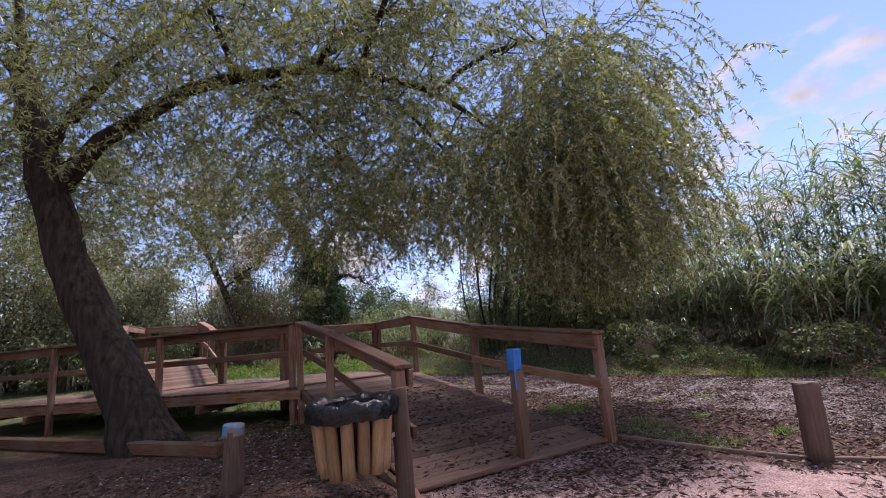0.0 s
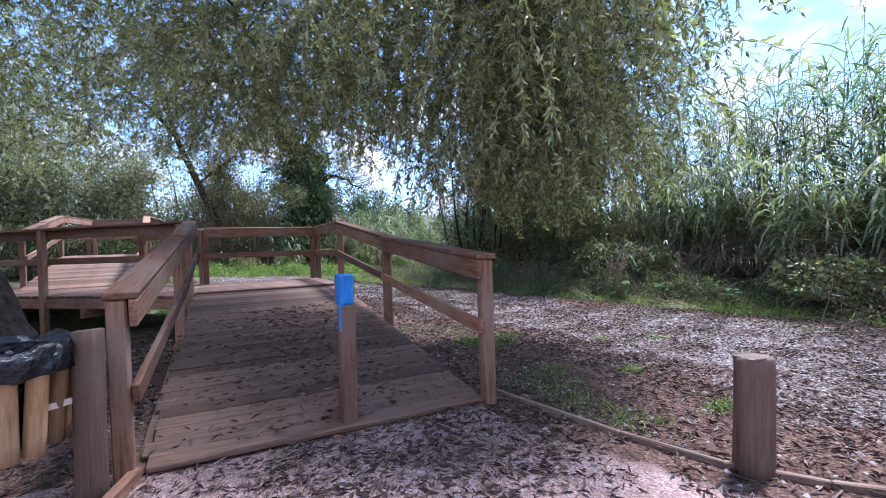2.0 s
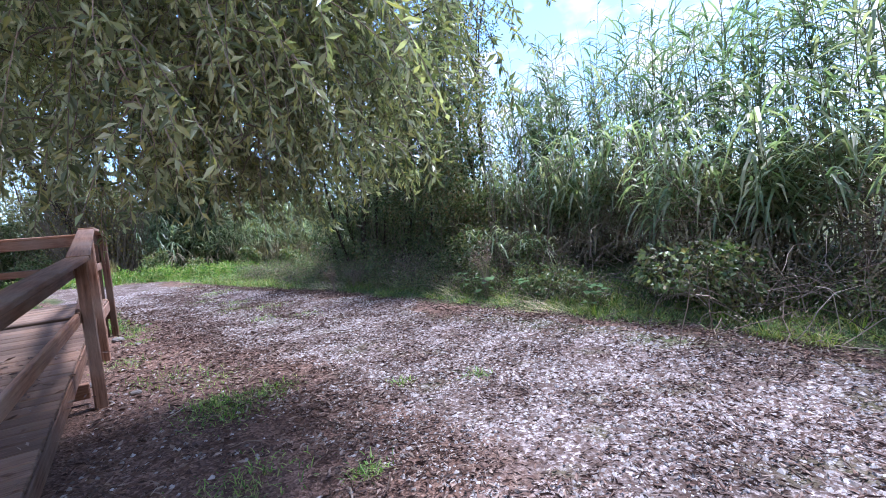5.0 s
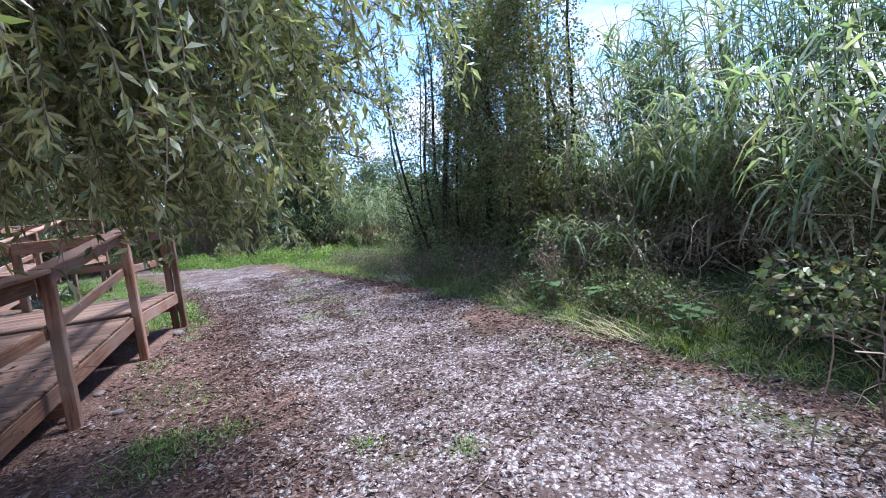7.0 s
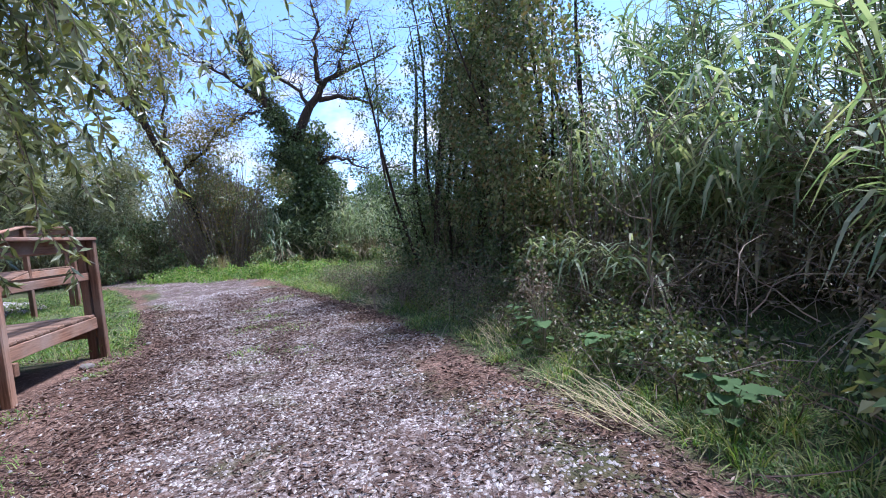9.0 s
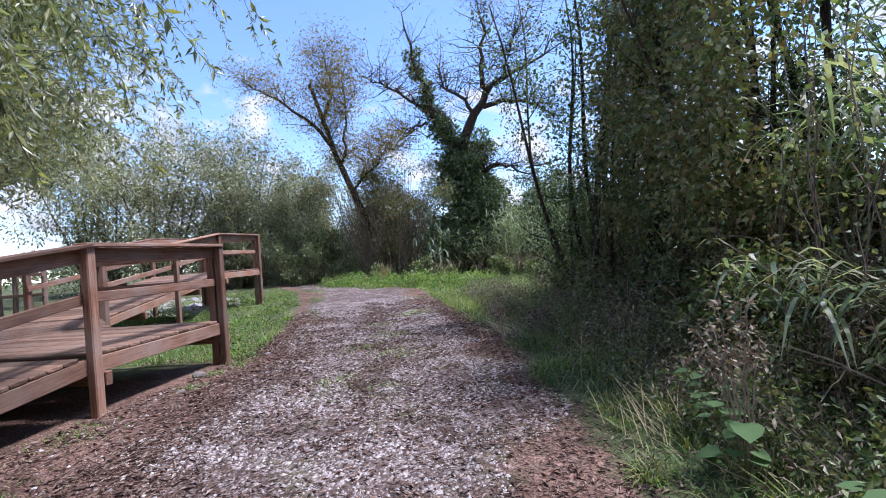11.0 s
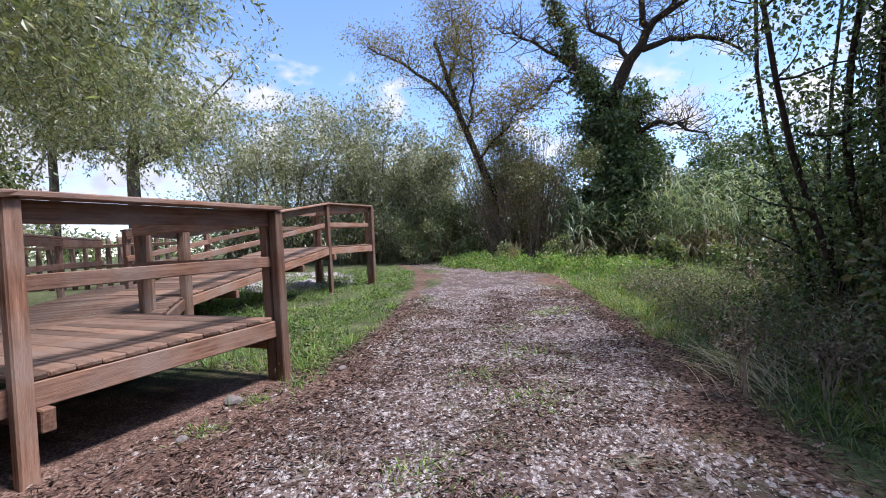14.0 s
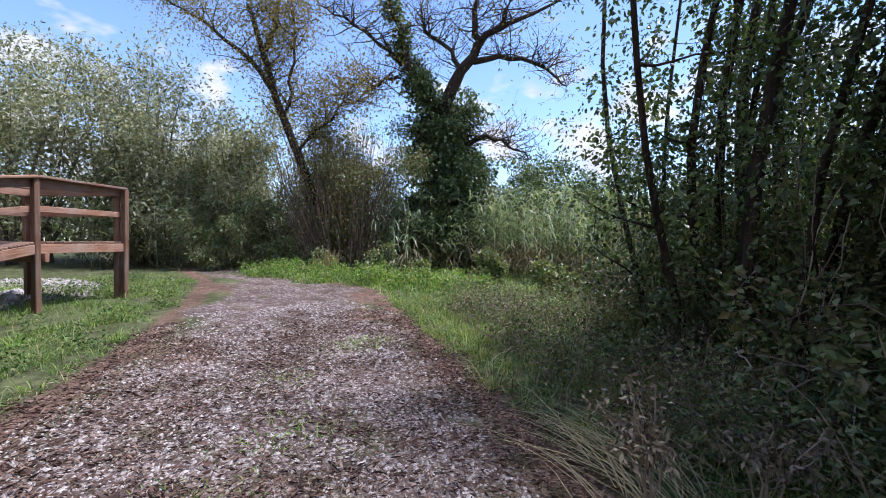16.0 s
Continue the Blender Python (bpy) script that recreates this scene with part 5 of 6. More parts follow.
# the thicket's shade over this verge is put into the blade colour
pl = Pile()
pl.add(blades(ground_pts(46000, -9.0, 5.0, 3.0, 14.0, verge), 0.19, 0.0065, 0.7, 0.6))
stuff("verge_grass", pl, GRASS_SHADED, "green grass along the path's bank, coloured darker for the hedge's shade", "grass")
pl = Pile()
# tussocks: blades fanning out of one root
roots = ground_pts(620, -9.0, 5.0, 3.0, 14.0, lambda x, y: verge(x, y) & (polyline_distance(x, y, PATH_LINE, PATH_HALF)[0] - polyline_distance(x, y, PATH_LINE, PATH_HALF)[1] < 1.7))
for r_ in roots:
    k = int(rng.uniform(25, 80))
    h_ = rng.uniform(0.16, 0.44)
    a = rng.uniform(0, 6.28, k)
    o_ = np.sqrt(rng.uniform(0, 1, k)) * 0.22 * h_
    q = r_ + np.stack([o_ * np.cos(a), o_ * np.sin(a), np.zeros(k) - 0.01], 1)
    way = np.stack([np.cos(a) * rng.uniform(0.1, 0.9, k), np.sin(a) * rng.uniform(0.1, 0.9, k), np.ones(k)], 1)
    pl.add(straps(q, way, h_ * rng.uniform(0.6, 1.3, k), 0.005, rng.uniform(0.4, 1.3, k), 3))
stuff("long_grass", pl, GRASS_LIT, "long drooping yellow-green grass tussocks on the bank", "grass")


def deck_grass(x, y):
    pd_, half_, sg = polyline_distance(x, y, PATH_LINE, PATH_HALF)
    clump = wobble(x, y, 2.0, 2.5) + 0.6 * wobble(x, y, 4.9, 0.2)
    return (sg > 0) & (pd_ > half_ + 0.25 + 0.25 * clump) & (x < -4.6) & (y > 3.4) & ~on_deck(x, y) & (clump + rng.normal(size=x.shape) * 0.35 > -0.25)


pl = Pile()
pl.add(blades(ground_pts(26000, -17.0, -4.6, 4.4, 12.5, deck_grass), 0.15, 0.0048, 0.6, 0.45))
for r_ in ground_pts(260, -15.0, -4.8, 5.0, 12.5, deck_grass):
    k = int(rng.uniform(12, 40))
    a = rng.uniform(0, 6.28, k)
    h_ = rng.uniform(0.14, 0.36)
    way = np.stack([np.cos(a) * rng.uniform(0.1, 0.8, k), np.sin(a) * rng.uniform(0.1, 0.8, k), np.ones(k)], 1)
    pl.add(straps(r_ + np.stack([0.06 * np.cos(a), 0.06 * np.sin(a), np.zeros(k)], 1), way, h_ * rng.uniform(0.6, 1.3, k), 0.006, rng.uniform(0.3, 1.1, k), 3))
stuff("lawn_grass", pl, GRASS, "lush green grass round the boardwalk posts", "grass")
q = ground_pts(420, -16.0, -4.8, 4.6, 12.5, lambda x, y: deck_grass(x, y) & (wobble(x, y, 1.4, 3.0) > -0.2))
sz = rng.uniform(0.07, 0.2, (len(q), 3))
pl = Pile()
pl.add(blob_leaves(q + sz * (0, 0, 0.6), sz, 15000, 0.042, 0.55, 0.3))
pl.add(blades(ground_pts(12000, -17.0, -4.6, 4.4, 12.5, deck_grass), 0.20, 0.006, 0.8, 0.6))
stuff("lawn_weeds", pl, GRASS_SHADED, "dark leafy weeds among the grass by the boardwalk", "weeds")
k = rng.uniform(0, 1, 150)
q = np.stack([-16.2 + 7.2 * k + rng.normal(size=150) * 0.3, 12.9 + 1.9 * k + rng.normal(size=150) * 0.45, np.zeros(150)], 1)
q[:, 2] = land(q[:, 0], q[:, 1])
sz = rng.uniform(0.15, 0.42, (150, 3)) * (1, 1, 0.8)
pl = Pile()
pl.add(blob_leaves(q + sz * (0, 0, 0.6), sz, 16000, 0.075, 0.5, 0.35))
pl.add(blades(np.repeat(q, 30, 0) + rng.normal(size=(4500, 3)) * (0.25, 0.25, 0), 0.4, 0.012, 0.7, 0.6))
stuff("end_weeds", pl, GRASS, "lush green weeds where the path ends", "weeds")
pl = Pile()
far_g = lambda x, y: (polyline_distance(x, y, PATH_LINE, PATH_HALF)[0] > polyline_distance(x, y, PATH_LINE, PATH_HALF)[1] + 0.1)
pl.add(blades(ground_pts(20000, -20.0, -4.5, 11.0, 20.0, far_g), 0.24, 0.011, 0.7, 0.5))
stuff("meadow_grass", pl, GRASS, "rough green grass at the end of the path", "grass")
pl = Pile()
for gx_, gy_, r_, k in ((-1.32, 3.62, 0.30, 420), (0.12, 2.83, 0.10, 130), (0.62, 2.05, 0.10, 120), (-0.55, 2.75, 0.25, 130), (-1.16, 3.98, 0.18, 240), (-1.56, 3.75, 0.2, 260), (-2.6, 4.4, 0.35, 120), (-0.55, 2.3, 0.35, 300), (0.0, 1.75, 0.22, 160), (-0.35, 1.95, 0.22, 160), (-4.4, 5.9, 0.15, 90), (-5.9, 6.7, 0.25, 260), (-3.6, 4.9, 0.3, 120), (-2.0, 4.3, 0.4, 110), (0.55, 4.3, 0.12, 70), (-3.8, 8.2, 0.35, 200), (-2.6, 7.2, 0.3, 90), (-5.0, 8.8, 0.4, 160), (-6.76, 10.43, 0.4, 260), (-4.5, 8.0, 0.3, 160), (-3.2, 7.0, 0.25, 110), (-0.1, 4.2, 0.1, 60), (-6.1, 9.2, 0.3, 120), (-4.9, 6.2, 0.12, 90)):
    k = int(k * 2.0)
    q = np.array((gx_, gy_)) + rng.normal(size=(k, 2)) * r_ * 0.55
    pl.add(blades(np.stack([q[:, 0], q[:, 1], land(q[:, 0], q[:, 1])], 1), 0.085, 0.006, 0.9, 0.4))
q = ground_pts(6500, -11.0, 0.5, 5.0, 12.5, lambda x, y: (polyline_distance(x, y, PATH_LINE, PATH_HALF)[0] < 0.9) & (wobble(x, y, 2.1, 5.0) + 0.6 * wobble(x, y, 5.3, 1.0) + rng.normal(size=x.shape) * 0.2 > 0.72))
pl.add(blades(q, 0.035, 0.005, 1.0, 0.4))
stuff("grass_tufts", pl, GRASS, "small green grass tufts in the leaf litter", "grass")
def scrub(x, y):
    pd_, half_, sg = polyline_distance(x, y, PATH_LINE, PATH_HALF)
    g = pd_ - half_
    return (sg < 0) & (g > 0.7) & (g < 2.8) & (wobble(x, y, 1.3, 4.0) > -0.5)


q = ground_pts(430, -8.5, 4.0, 3.5, 14.0, scrub)
pick = rng.uniform(size=len(q)) < 0.6
sz = np.stack([rng.uniform(0.14, 0.36, len(q)), rng.uniform(0.14, 0.36, len(q)), rng.uniform(0.10, 0.40, len(q))], 1)
pl = Pile()
pl.add(blob_leaves(q[pick] + sz[pick] * (0, 0, 0.7), sz[pick] * 0.9, 46000, 0.036, 0.5, 0.35))
stuff("verge_weeds", pl, BRAMBLE, "low leafy weeds and brambles over the verge", "weeds")
pl = Pile()
pl.add(blob_leaves(q[~pick] + sz[~pick] * (0, 0, 0.8), sz[~pick], 18000, 0.045, 0.35, 0.2))
stuff("dead_weeds", pl, DEAD, "low withered grey-brown weeds on the verge", "weeds")
tw = []
for _ in range(900):
    b0 = q[rng.integers(len(q))] + rng.normal(size=3) * (0.25, 0.25, 0)
    dd = unit(np.array((rng.normal(), rng.normal(), abs(rng.normal()) + 0.5)))
    ln = rng.uniform(0.2, 0.75)
    pts = [b0]
    for k in range(5):
        dd = unit(dd + rng.normal(size=3) * 0.2 + np.array((0, 0, -0.1)))
        pts.append(pts[-1] + dd * ln / 5)
    tw.append((np.array(pts), np.linspace(0.0045, 0.0018, 6)))
pl = Pile()
pl.add(tubes(tw, 3))
stuff("weed_stems", pl, TWIG, "thin dry stems standing out of the verge", "stems")
straw = Pile()
for bx, by, az, k in ((-10.1, 15.9, 2.9, 40), (-3.3, 9.75, 3.0, 60), (-3.0, 9.5, 2.4, 50), (-1.6, 9.4, 2.6, 70), (-2.9, 10.2, 2.9, 60), (-6.8, 13.2, 2.2, 40), (-0.2, 7.8, 2.4, 30), (1.2, 6.3, 2.5, 40), (-4.8, 12.0, 2.6, 40)):
    q = np.array((bx, by)) + rng.normal(size=(k, 2)) * 0.14
    a = az + rng.normal(size=k) * 0.22
    way = np.stack([np.cos(a), np.sin(a), rng.uniform(0.1, 0.5, k)], 1)
    straw.add(straps(np.stack([q[:, 0], q[:, 1], land(q[:, 0], q[:, 1]) + 0.05], 1), way, rng.uniform(0.5, 1.1, k), 0.004, 0.28, 3))
stuff("bent_straw", straw, STRAW, "bent pale dry grass stalks on the verge", "grass")


def scatter_leaves(n_, x0, x1, y0, y1, keep, size, lift=0.006):
    p_ = ground_pts(n_, x0, x1, y0, y1, keep)
    p_[:, 2] += rng.uniform(0.002, 0.02, len(p_))
    a = rng.uniform(0, 6.28, len(p_))
    way = np.stack([np.cos(a), np.sin(a), rng.normal(size=len(p_)) * 0.22], 1)
    ln = size * rng.uniform(0.5, 1.3, len(p_))
    return leaves(p_, way, ln, ln * rng.uniform(0.16, 0.34, len(p_)), 0.25)


def litter_zone(x, y):
    pd_, half_, sg = polyline_distance(x, y, PATH_LINE, PATH_HALF)
    c = wobble(x, y, 1.9, 1.1) + 0.7 * wobble(x, y, 4.3, 0.4)
    return (sg > 0) & (pd_ > half_ - 0.45 + 0.3 * c) & ~on_deck(x, y) & (c > -0.8)


def drift_zone(x, y):
    pd_, half_, sg = polyline_distance(x, y, PATH_LINE, PATH_HALF)
    c = wobble(x, y, 1.5, 2.1) + 0.6 * wobble(x, y, 3.7, 0.9) + rng.normal(size=x.shape) * 0.45
    return (pd_ < half_ + 0.4) & ~on_deck(x, y) & (c + 0.8 * np.exp(-(pd_ / 0.3) ** 2) + 0.9 * np.exp(-((pd_ - half_) / 0.35) ** 2) > 0.65)


pl = Pile()
pl.add(scatter_leaves(26000, -6.5, 2.4, -1.5, 8.0, litter_zone, 0.062))
pl.add(scatter_leaves(2000, -1.9, 1.2, 0.3, 2.4, lambda x, y: (np.hypot(x + 1.3, y - 1.3) < 1.0) & ~on_deck(x, y), 0.065))
pl.add(scatter_leaves(22000, -8.0, 4.5, 1.5, 11.0, lambda x, y: polyline_distance(x, y, PATH_LINE, PATH_HALF)[0] < polyline_distance(x, y, PATH_LINE, PATH_HALF)[1] + 0.3, 0.05))
pl.add(scatter_leaves(26000, -9.5, 4.5, 1.5, 12.0, drift_zone, 0.052))
pl.add(scatter_leaves(9000, -9.5, 4.5, 3.0, 13.0, lambda x, y: (polyline_distance(x, y, PATH_LINE, PATH_HALF)[2] < 0) & (np.abs(polyline_distance(x, y, PATH_LINE, PATH_HALF)[0] - polyline_distance(x, y, PATH_LINE, PATH_HALF)[1]) < 0.25), 0.055))
spot = ground_pts(1500, -9.0, 4.0, 1.5, 12.0, lambda x, y: (polyline_distance(x, y, PATH_LINE, PATH_HALF)[0] < polyline_distance(x, y, PATH_LINE, PATH_HALF)[1] + 0.2) & (wobble(x, y, 2.4, 0.3) + 0.8 * wobble(x, y, 6.1, 1.7) > -0.3))
spot = np.repeat(spot, 24, 0)
off_ = rng.normal(size=(len(spot), 2)) * np.array((0.10, 0.055))
spot[:, :2] += np.stack([off_[:, 0] * 0.6 + off_[:, 1] * 0.8, off_[:, 0] * 0.8 - off_[:, 1] * 0.6], 1)
spot[:, 2] = land(spot[:, 0], spot[:, 1]) + rng.uniform(0.003, 0.022, len(spot))
an = rng.uniform(0, 6.28, len(spot))
ln = 0.04 * rng.uniform(0.5, 1.4, len(spot))
pl.add(leaves(spot, np.stack([np.cos(an), np.sin(an), rng.normal(size=len(spot)) * 0.25], 1), ln, ln * rng.uniform(0.2, 0.42, len(spot)), 0.25))
stuff("leaf_litter", pl, LITTER, "curled brown fallen willow leaves on the ground", "leaves")
pl = Pile()
k = 1700
a_, b_ = rng.uniform(0.05, 3.2, k) ** 1.0, 1.05 + rng.normal(size=k) * 0.5
pz = 0.05 + a_ / 4.53 * (DZ - 0.05)
q = R0[None] + RW[None] * a_[:, None] + LW[None] * b_[:, None]
an = rng.uniform(0, 6.28, k)
ln = 0.07 * rng.uniform(0.5, 1.3, k)
pl.add(leaves(np.stack([q[:, 0], q[:, 1], pz + 0.008 + rng.uniform(0, 0.012, k)], 1), np.stack([np.cos(an), np.sin(an), rng.normal(size=k) * 0.15 + 0.1], 1), ln, ln * 0.24, 0.25))
stuff("ramp_leaves", pl, LITTER, "dry willow leaves lying on the ramp", "leaves")


def pebbles(n_, x0, x1, y0, y1, keep, size):
    """Small angular stones, eight-cornered and half sunk."""
    p_ = ground_pts(n_, x0, x1, y0, y1, keep)
    n_ = len(p_)
    oct_ = np.array([(1, 0, 0), (0, 1, 0), (-1, 0, 0), (0, -1, 0), (0, 0, 0.7), (0, 0, -0.6)], float)
    v = oct_[None] * rng.uniform(0.6, 1.3, (n_, 6, 1)) * (size * rng.uniform(0.4, 1.4, n_))[:, None, None]
    a = rng.uniform(0, 6.28, n_)
    c_, s_ = np.cos(a)[:, None], np.sin(a)[:, None]
    v = np.stack([v[..., 0] * c_ - v[..., 1] * s_, v[..., 0] * s_ + v[..., 1] * c_, v[..., 2]], -1) + p_[:, None]
    f0 = np.array([(0, 1, 4), (1, 2, 4), (2, 3, 4), (3, 0, 4), (1, 0, 5), (2, 1, 5), (3, 2, 5), (0, 3, 5)])
    return v.reshape(-1, 3), (np.arange(n_)[:, None, None] * 6 + f0[None]).reshape(-1, 3)


def on_path(x, y):
    pd_, half_, sg = polyline_distance(x, y, PATH_LINE, PATH_HALF)
    return (pd_ < half_ - 0.1 + 0.35 * wobble(x, y, 2.6)) & (wobble(x, y, 3.4, 0.7) > -0.55)


pl = Pile()
pl.add(pebbles(30000, -7.5, 4.5, 0.5, 10.5, on_path, 0.0095))
pl.add(pebbles(9000, -10.0, 4.5, 0.5, 12.0, on_path, 0.017))
pl.add(pebbles(1500, -6.0, 3.0, 0.5, 9.0, lambda x, y: litter_zone(x, y), 0.016))
stuff("gravel", pl, STONE, "loose pale crushed stone on the path", "gravel")
for x, y, r_ in ((-4.92, 6.02, 0.075), (-3.28, 4.2, 0.05), (-2.55, 4.0, 0.045), (-4.3, 5.75, 0.04), (-5.35, 6.95, 0.045), (0.95, 2.1, 0.03)):
    bm = bmesh.new()
    bmesh.ops.create_icosphere(bm, subdivisions=2, radius=r_)
    for v in bm.verts:
        v.co *= 1 + 0.22 * math.sin(v.co.x * 50 + x * 9) * math.cos(v.co.y * 43 + y * 7)
        v.co.z *= 0.6
    me = bpy.data.meshes.new("stone")
    bm.to_mesh(me)
    bm.free()
    me.materials.append(STONE)
    st = new("stone", me)
    st.location = (x, y, land1(x, y) + r_ * 0.25)
    tagged(st, "pale rounded stone lying in the leaf litter", "stone", "loose stones")
pl = Pile()
pl.add(pebbles(2600, -17.5, -12.0, 5.0, 9.4, lambda x, y: (x + 14.8) ** 2 / 6 + (y - 7.2) ** 2 / 2.5 < 1, 0.08))
stuff("rubble", pl, STONE, "heap of pale rubble stones under the boardwalk", "rubble")
twp = []
for _ in range(60):
    x, y = rng.uniform(-3.5, 1.0), rng.uniform(-0.6, 4.0)
    if on_deck(np.array([x]), np.array([y]))[0]:
        continue
    a = rng.uniform(0, 6.28)
    ln = rng.uniform(0.08, 0.3)
    z = land1(x, y) + 0.012
    twp.append((np.array([(x, y, z), (x + ln * 0.5 * math.cos(a), y + ln * 0.5 * math.sin(a), z + 0.01), (x + ln * math.cos(a + 0.2), y + ln * math.sin(a + 0.2), z)]), np.array([0.005, 0.0045, 0.003])))
pl = Pile()
pl.add(tubes(twp, 4))
stuff("fallen_twigs", pl, TWIG, "short dark twigs scattered on the ground", "twigs")

# big-leaved weeds on the bank


def broad_leaf(base, way, length):
    """A rounded, cupped leaf blade of eight ribs round its stalk end."""
    way = Vector(way).normalized()
    side = way.cross(Vector((0, 0, 1))).normalized()
    up_ = side.cross(way)
    outline = ((0.0, 0.0), (0.38, -0.08), (0.55, 0.25), (0.42, 0.62), (0.0, 1.0), (-0.42, 0.62), (-0.55, 0.25), (-0.38, -0.08))
    vs = [Vector(base) + side * (a * length) + way * (b * length) + up_ * (length * (0.16 * abs(a) - 0.14 * b * b)) for a, b in outline]
    vs.append(Vector(base) + way * (0.4 * length) - up_ * (0.05 * length))
    return [tuple(v) for v in vs], [(8, k, (k + 1) % 8) for k in range(8)]


for wx, wy, k, spread in ((0.35, 7.55, 14, 0.18), (1.75, 6.35, 16, 0.22), (1.05, 7.15, 18, 0.22), (0.0, 8.1, 12, 0.16)):
    z0 = land1(wx, wy)
    weed = group_thing("weed", "broad-leaved green weed growing on the bank", "plant", (wx, wy, z0), "weeds on the bank")
    for _ in range(k):
        a = rng.uniform(0, 6.28)
        r_ = spread * rng.uniform(0.2, 1.0)
        q = (wx + r_ * math.cos(a), wy + r_ * math.sin(a), z0 + rng.uniform(0.10, 0.38))
        link_mesh("leaf", raw_mesh("leaf", *broad_leaf(q, (math.cos(a), math.sin(a), rng.uniform(-0.3, 0.2)), rng.uniform(0.07, 0.125)), True), BROAD, weed)
        link_mesh("stem", raw_mesh("stem", *tubes([(np.array([(wx, wy, z0 - 0.02), ((wx + q[0]) / 2, (wy + q[1]) / 2, z0 + 0.65 * (q[2] - z0)), q]), np.array([0.004, 0.0035, 0.0025]))], 4)), CANE, weed)

# dead thistle-like weed on the verge
for wx, wy, h in ((-3.05, 9.35, 0.62), (-2.75, 9.7, 0.5), (0.35, 7.6, 0.95)):
    weed = group_thing("dead_weed", "withered grey-brown weed with curled seed heads", "plant", (wx, wy, land1(wx, wy)), "dead weeds on the verge")
    heads = []
    for _ in range(9):
        a = rng.uniform(0, 6.28)
        r_ = rng.uniform(0.05, 0.24)
        top = np.array((wx + r_ * math.cos(a), wy + r_ * math.sin(a), land1(wx, wy) + h * rng.uniform(0.6, 1.0)))
        pts = curve_pts([(wx + rng.normal() * 0.02, wy + rng.normal() * 0.02, land1(wx, wy) - 0.02), (wx + 0.35 * r_ * math.cos(a), wy + 0.35 * r_ * math.sin(a), land1(wx, wy) + h * 0.5), tuple(top)], 8, 0.008)
        link_mesh("stem", raw_mesh("stem", *tubes([(pts, np.linspace(0.005, 0.002, 8))], 4)), TWIG, weed)
        heads += [pts[-1], pts[-2], pts[-3], pts[5]]
    pl = Pile()
    pl.add(blob_leaves(heads, np.full((len(heads), 3), 0.05), 420, 0.035, 0.45, 0.2))
    tagged(link_mesh("seed_fluff", pl.mesh("seed_fluff"), DEAD, weed, "curled pale brown seed heads"), kind="stuff")

# bare pale sapling before the thicket
sap = group_thing("bare_sapling", "thin bare pale sapling with crooked twigs", "sapling", (1.35, 7.35, land1(1.35, 7.35)))
sp_pts = curve_pts([(1.35, 7.35, 0.1), (1.32, 7.33, 0.8), (1.38, 7.28, 1.5), (1.34, 7.25, 2.1)], 12, 0.012)
sp_rad = np.linspace(0.011, 0.003, 12)
link_mesh("trunk", raw_mesh("trunk", *tubes([(sp_pts, sp_rad)], 6), True), BARK_PALE, sap)
tagged(link_mesh("twig_spray", raw_mesh("twig_spray", *tubes(twigs_from(sp_pts, sp_rad, 12, 0.45, 1.0, 0.6, 2), 4), True), BARK_PALE, sap), kind="stuff")

# low log fence far behind the walkway
fence = group_thing("log_fence", "weathered fence of short upright logs beyond the walkway", "fence", (-17.4, 1.6, land1(-17.4, 1.6)))
fa, fb = np.array((-18.4, -0.8)), np.array((-16.5, 3.9))
for k in range(15):
    q = fa + (fb - fa) * k / 14
    log_part("log", 0.065, 1.62 + 0.05 * math.sin(k * 2.1), (q[0], q[1], land1(*q) - 0.05), POLE, fence, lean=(random.uniform(-1.5, 1.5), random.uniform(-1.5, 1.5), 0), seed=k)
for z in (0.65, 1.25):
    beam("rail", (fa[0] + 0.08, fa[1], land1(*fa) + z), (fb[0] + 0.08, fb[1], land1(*fb) + z), 0.05, 0.1, POLE, fence)

k = 60
q = np.array((-13.7, 13.9)) + rng.normal(size=(k, 2)) * 0.12
sp = Pile()
sp.add(straps(np.stack([q[:, 0], q[:, 1], land(q[:, 0], q[:, 1])], 1), np.stack([rng.normal(size=k) * 0.18, rng.normal(size=k) * 0.18, np.ones(k)], 1), rng.uniform(0.6, 1.15, k), 0.03, 0.2, 3))
stuff("pale_sedge", sp, STRAW, "pale yellow-green upright sedge tuft", "sedge")

# ---- distance ----
hall = group_thing("greenhouse", "pale plastic-covered greenhouse tunnel far beyond the reeds", "greenhouse", (-18.0, 44.0, land1(-18, 44)))
bm = bmesh.new()
prof = [(-9, 0), (-9, 1.9), (-6.5, 3.0), (-3, 3.7), (0, 3.9), (3, 3.7), (6.5, 3.0), (9, 1.9), (9, 0)]
ra = [bm.verts.new((-18 + a, 44.0, land1(-18, 44) + b)) for a, b in prof]
rb = [bm.verts.new((-18 + a, 60.0, land1(-18, 44) + b)) for a, b in prof]
for i in range(len(prof) - 1):
    bm.faces.new((ra[i], ra[i + 1], rb[i + 1], rb[i]))
bm.faces.new(list(reversed(ra)))
bm.faces.new(rb)
SHEET, _nt, _b = nodes_of("greenhouse_sheet", 0.5)
_n = tex(_nt, "ShaderNodeTexNoise", 0.6, 4)
_nt.links.new(ramp(_nt, _n.outputs["Fac"], [(0.3, (0.55, 0.58, 0.6)), (0.7, (0.78, 0.8, 0.8))]), _b.inputs["Base Color"])
part("sheeting", bm, SHEET, hall)
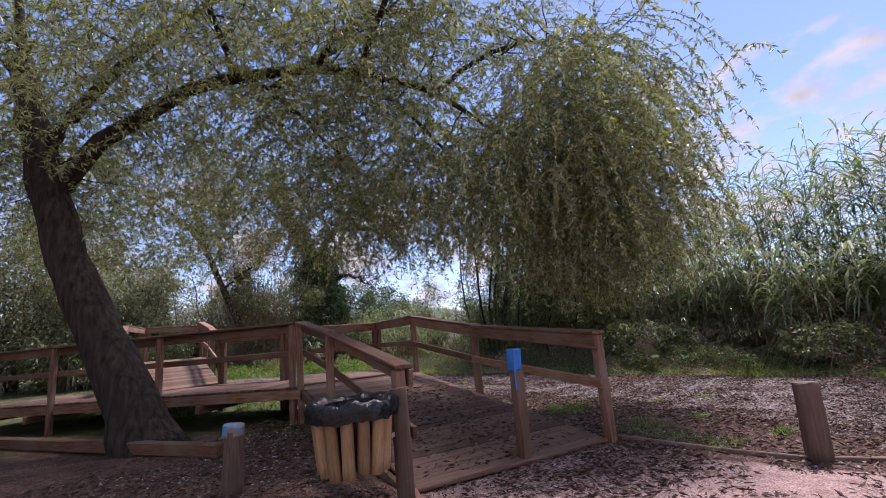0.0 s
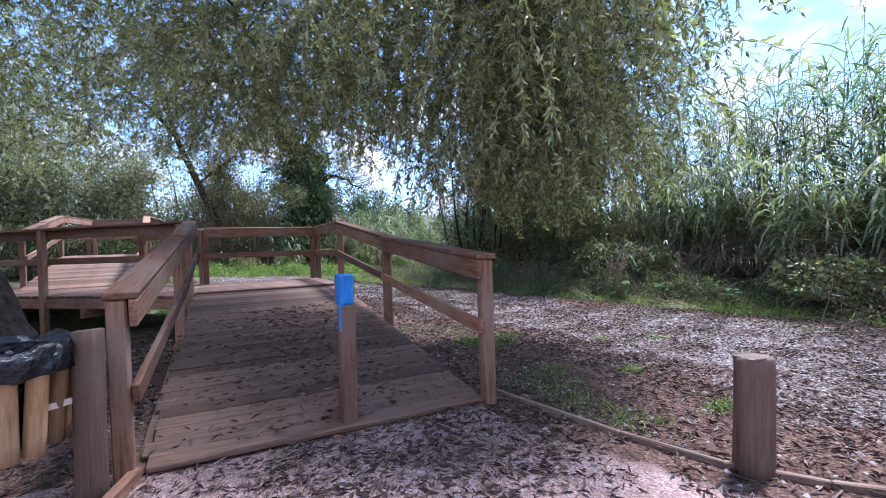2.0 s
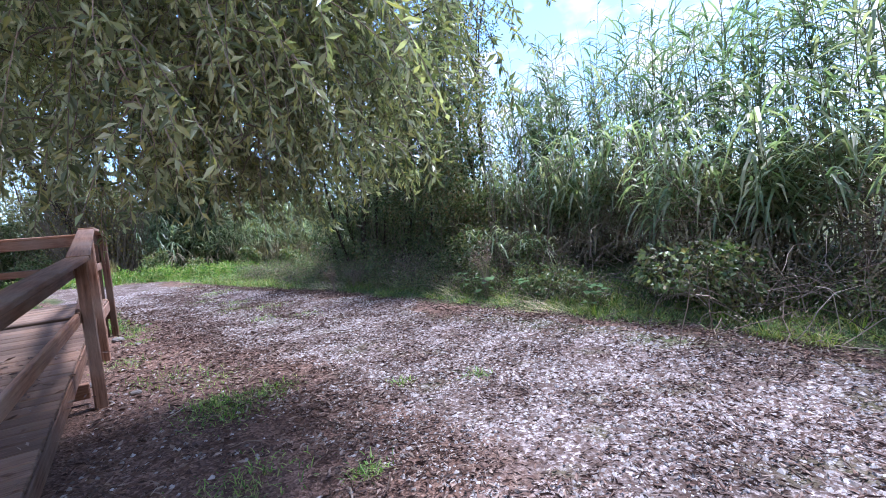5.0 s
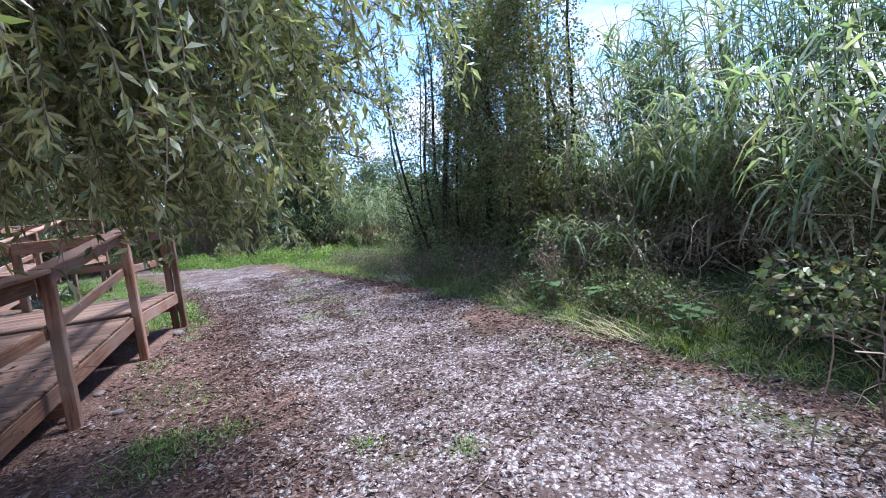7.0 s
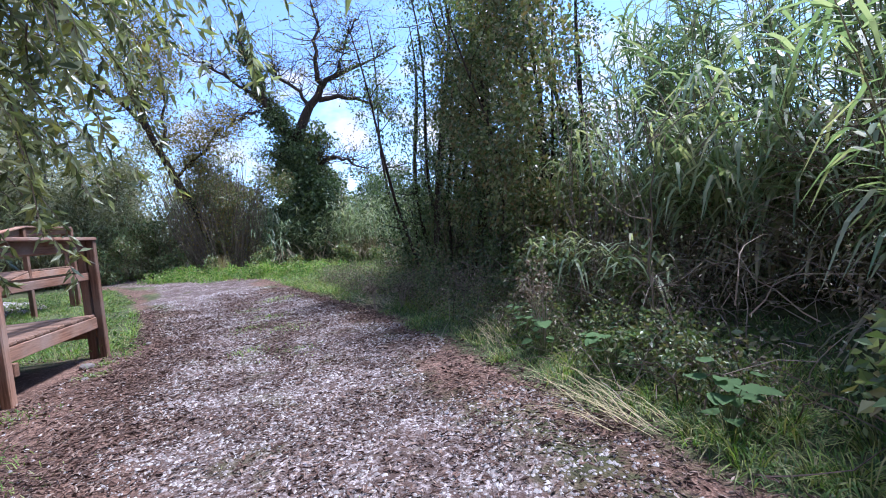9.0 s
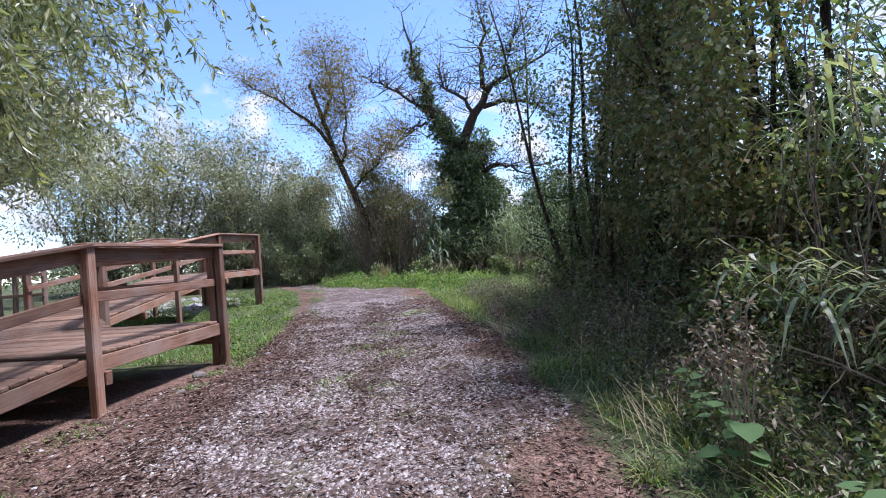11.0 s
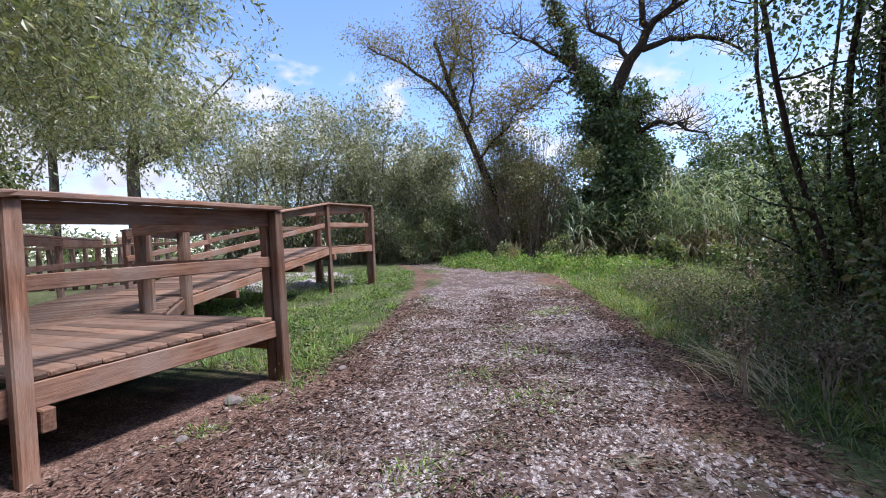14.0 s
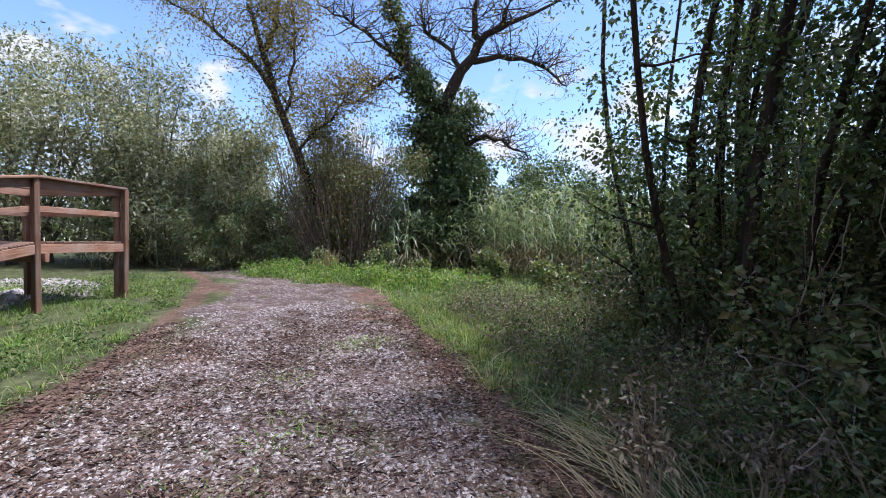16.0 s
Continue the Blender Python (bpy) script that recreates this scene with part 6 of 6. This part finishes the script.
for k in range(-4, 5):
    beam("hoop", (-18 + k * 2.0, 43.96, land1(-18, 44)), (-18 + k * 2.0 + 0.01, 43.96, land1(-18, 44) + 3.85 - 0.025 * (2 * k) ** 2), 0.06, 0.06, METAL, hall)

# far woods all round, and the cloud bank, carried on unseen behind as fill light
pl = Pile()
fc, fr = [], []
for a in np.linspace(0, 2 * math.pi, 150, endpoint=False):
    dist = rng.uniform(46, 75)
    x, y = dist * math.cos(a) - 4, dist * math.sin(a) + 4
    h = rng.uniform(3.0, 5.5)
    for _ in range(3):
        fc.append((x + rng.normal() * 2, y + rng.normal() * 2, land1(x, y) + h * rng.uniform(0.3, 0.8)))
        fr.append((rng.uniform(1.8, 3.5), rng.uniform(1.8, 3.5), h * 0.5))
pl.add(blob_leaves(fc, fr, 60000, 0.5, 0.6, 0.3))
stuff("far_woods", pl, BRAMBLE, "dark band of distant woodland round the place", "woods")
# hedge and trees behind the walker's start, closing the place
for x, y, h in ((2.5, -9.0, 5.5), (-3.5, -9.5, 6.0), (8.5, -7.0, 5.5), (11.5, -2.5, 5.0)):
    shrub("bushy_tree", "grey-green bushy tree beside the open ground", [(x, y), (x + 1.0, y - 0.6)], h, h * 0.45, 6000, 0.16, POPLAR, 7, "tree", 0.4)["group"] = "pale trees behind the boardwalk"

CLOUD = bpy.data.materials.new("cloud")
CLOUD.use_nodes = True
nt = CLOUD.node_tree
nt.nodes.remove(nt.nodes["Principled BSDF"])
em, tr, ms = nt.nodes.new("ShaderNodeEmission"), nt.nodes.new("ShaderNodeBsdfTransparent"), nt.nodes.new("ShaderNodeMixShader")
n1 = tex(nt, "ShaderNodeTexNoise", 0.011, 7, stretch=(1, 1, 2.0))
att = nt.nodes.new("ShaderNodeAttribute")
att.attribute_name = "cover"
mm = nt.nodes.new("ShaderNodeMath")
mm.operation = "ADD"
nt.links.new(n1.outputs["Fac"], mm.inputs[0])
nt.links.new(att.outputs["Fac"], mm.inputs[1])
dens = ramp(nt, mm.outputs[0], [(0.50, (0, 0, 0)), (0.66, (1, 1, 1))])
n2 = tex(nt, "ShaderNodeTexNoise", 0.02, 6)
nt.links.new(ramp(nt, n2.outputs["Fac"], [(0.35, (0.72, 0.77, 0.86)), (0.6, (1, 1, 1))]), em.inputs[0])
em.inputs[1].default_value = 0.47
nt.links.new(dens, ms.inputs[0])
nt.links.new(tr.outputs[0], ms.inputs[1])
nt.links.new(em.outputs[0], ms.inputs[2])
nt.links.new(ms.outputs[0], nt.nodes["Material Output"].inputs[0])
az, el = np.radians(np.linspace(-180, 180, 121)), np.radians(np.linspace(1, 64, 36))
AZ, EL = np.meshgrid(az, el, indexing="ij")
cv = np.stack([-np.sin(AZ) * np.cos(EL) * 900, np.cos(AZ) * np.cos(EL) * 900, np.sin(EL) * 900], -1).reshape(-1, 3)
ci = np.arange(121 * 36).reshape(121, 36)
cf = np.stack([ci[:-1, :-1], ci[1:, :-1], ci[1:, 1:], ci[:-1, 1:]], -1).reshape(-1, 4)
cme = raw_mesh("clouds", cv, cf, True)
dA, dE = np.degrees(AZ), np.degrees(EL)
ahead_ = np.clip((105 - np.abs(dA - 10)) / 25, 0, 1)
cover = -0.10 * np.exp(-((dA - 55) / 20) ** 2) - 0.20 * np.clip((dE - 18) / 12, 0, 1) * (dA > -5) - 0.35 * np.clip((dE - 26) / 5, 0, 1) + 0.10 * np.exp(-((dE - 12) / 7) ** 2)
# thicker, higher glowing cover out of view, added to brighten the foliage ahead
cover = cover * ahead_ + (1 - ahead_) * (0.16 - 0.3 * np.clip((dE - 52) / 10, 0, 1))
a = cme.attributes.new("cover", "FLOAT", "POINT")
a.data.foreach_set("value", cover.reshape(-1).astype(np.float32))
cme.materials.append(CLOUD)
tagged(new("backdrop", cme), "bright white broken clouds low in a blue sky, with unseen fill clouds added behind", "clouds", kind="structure")
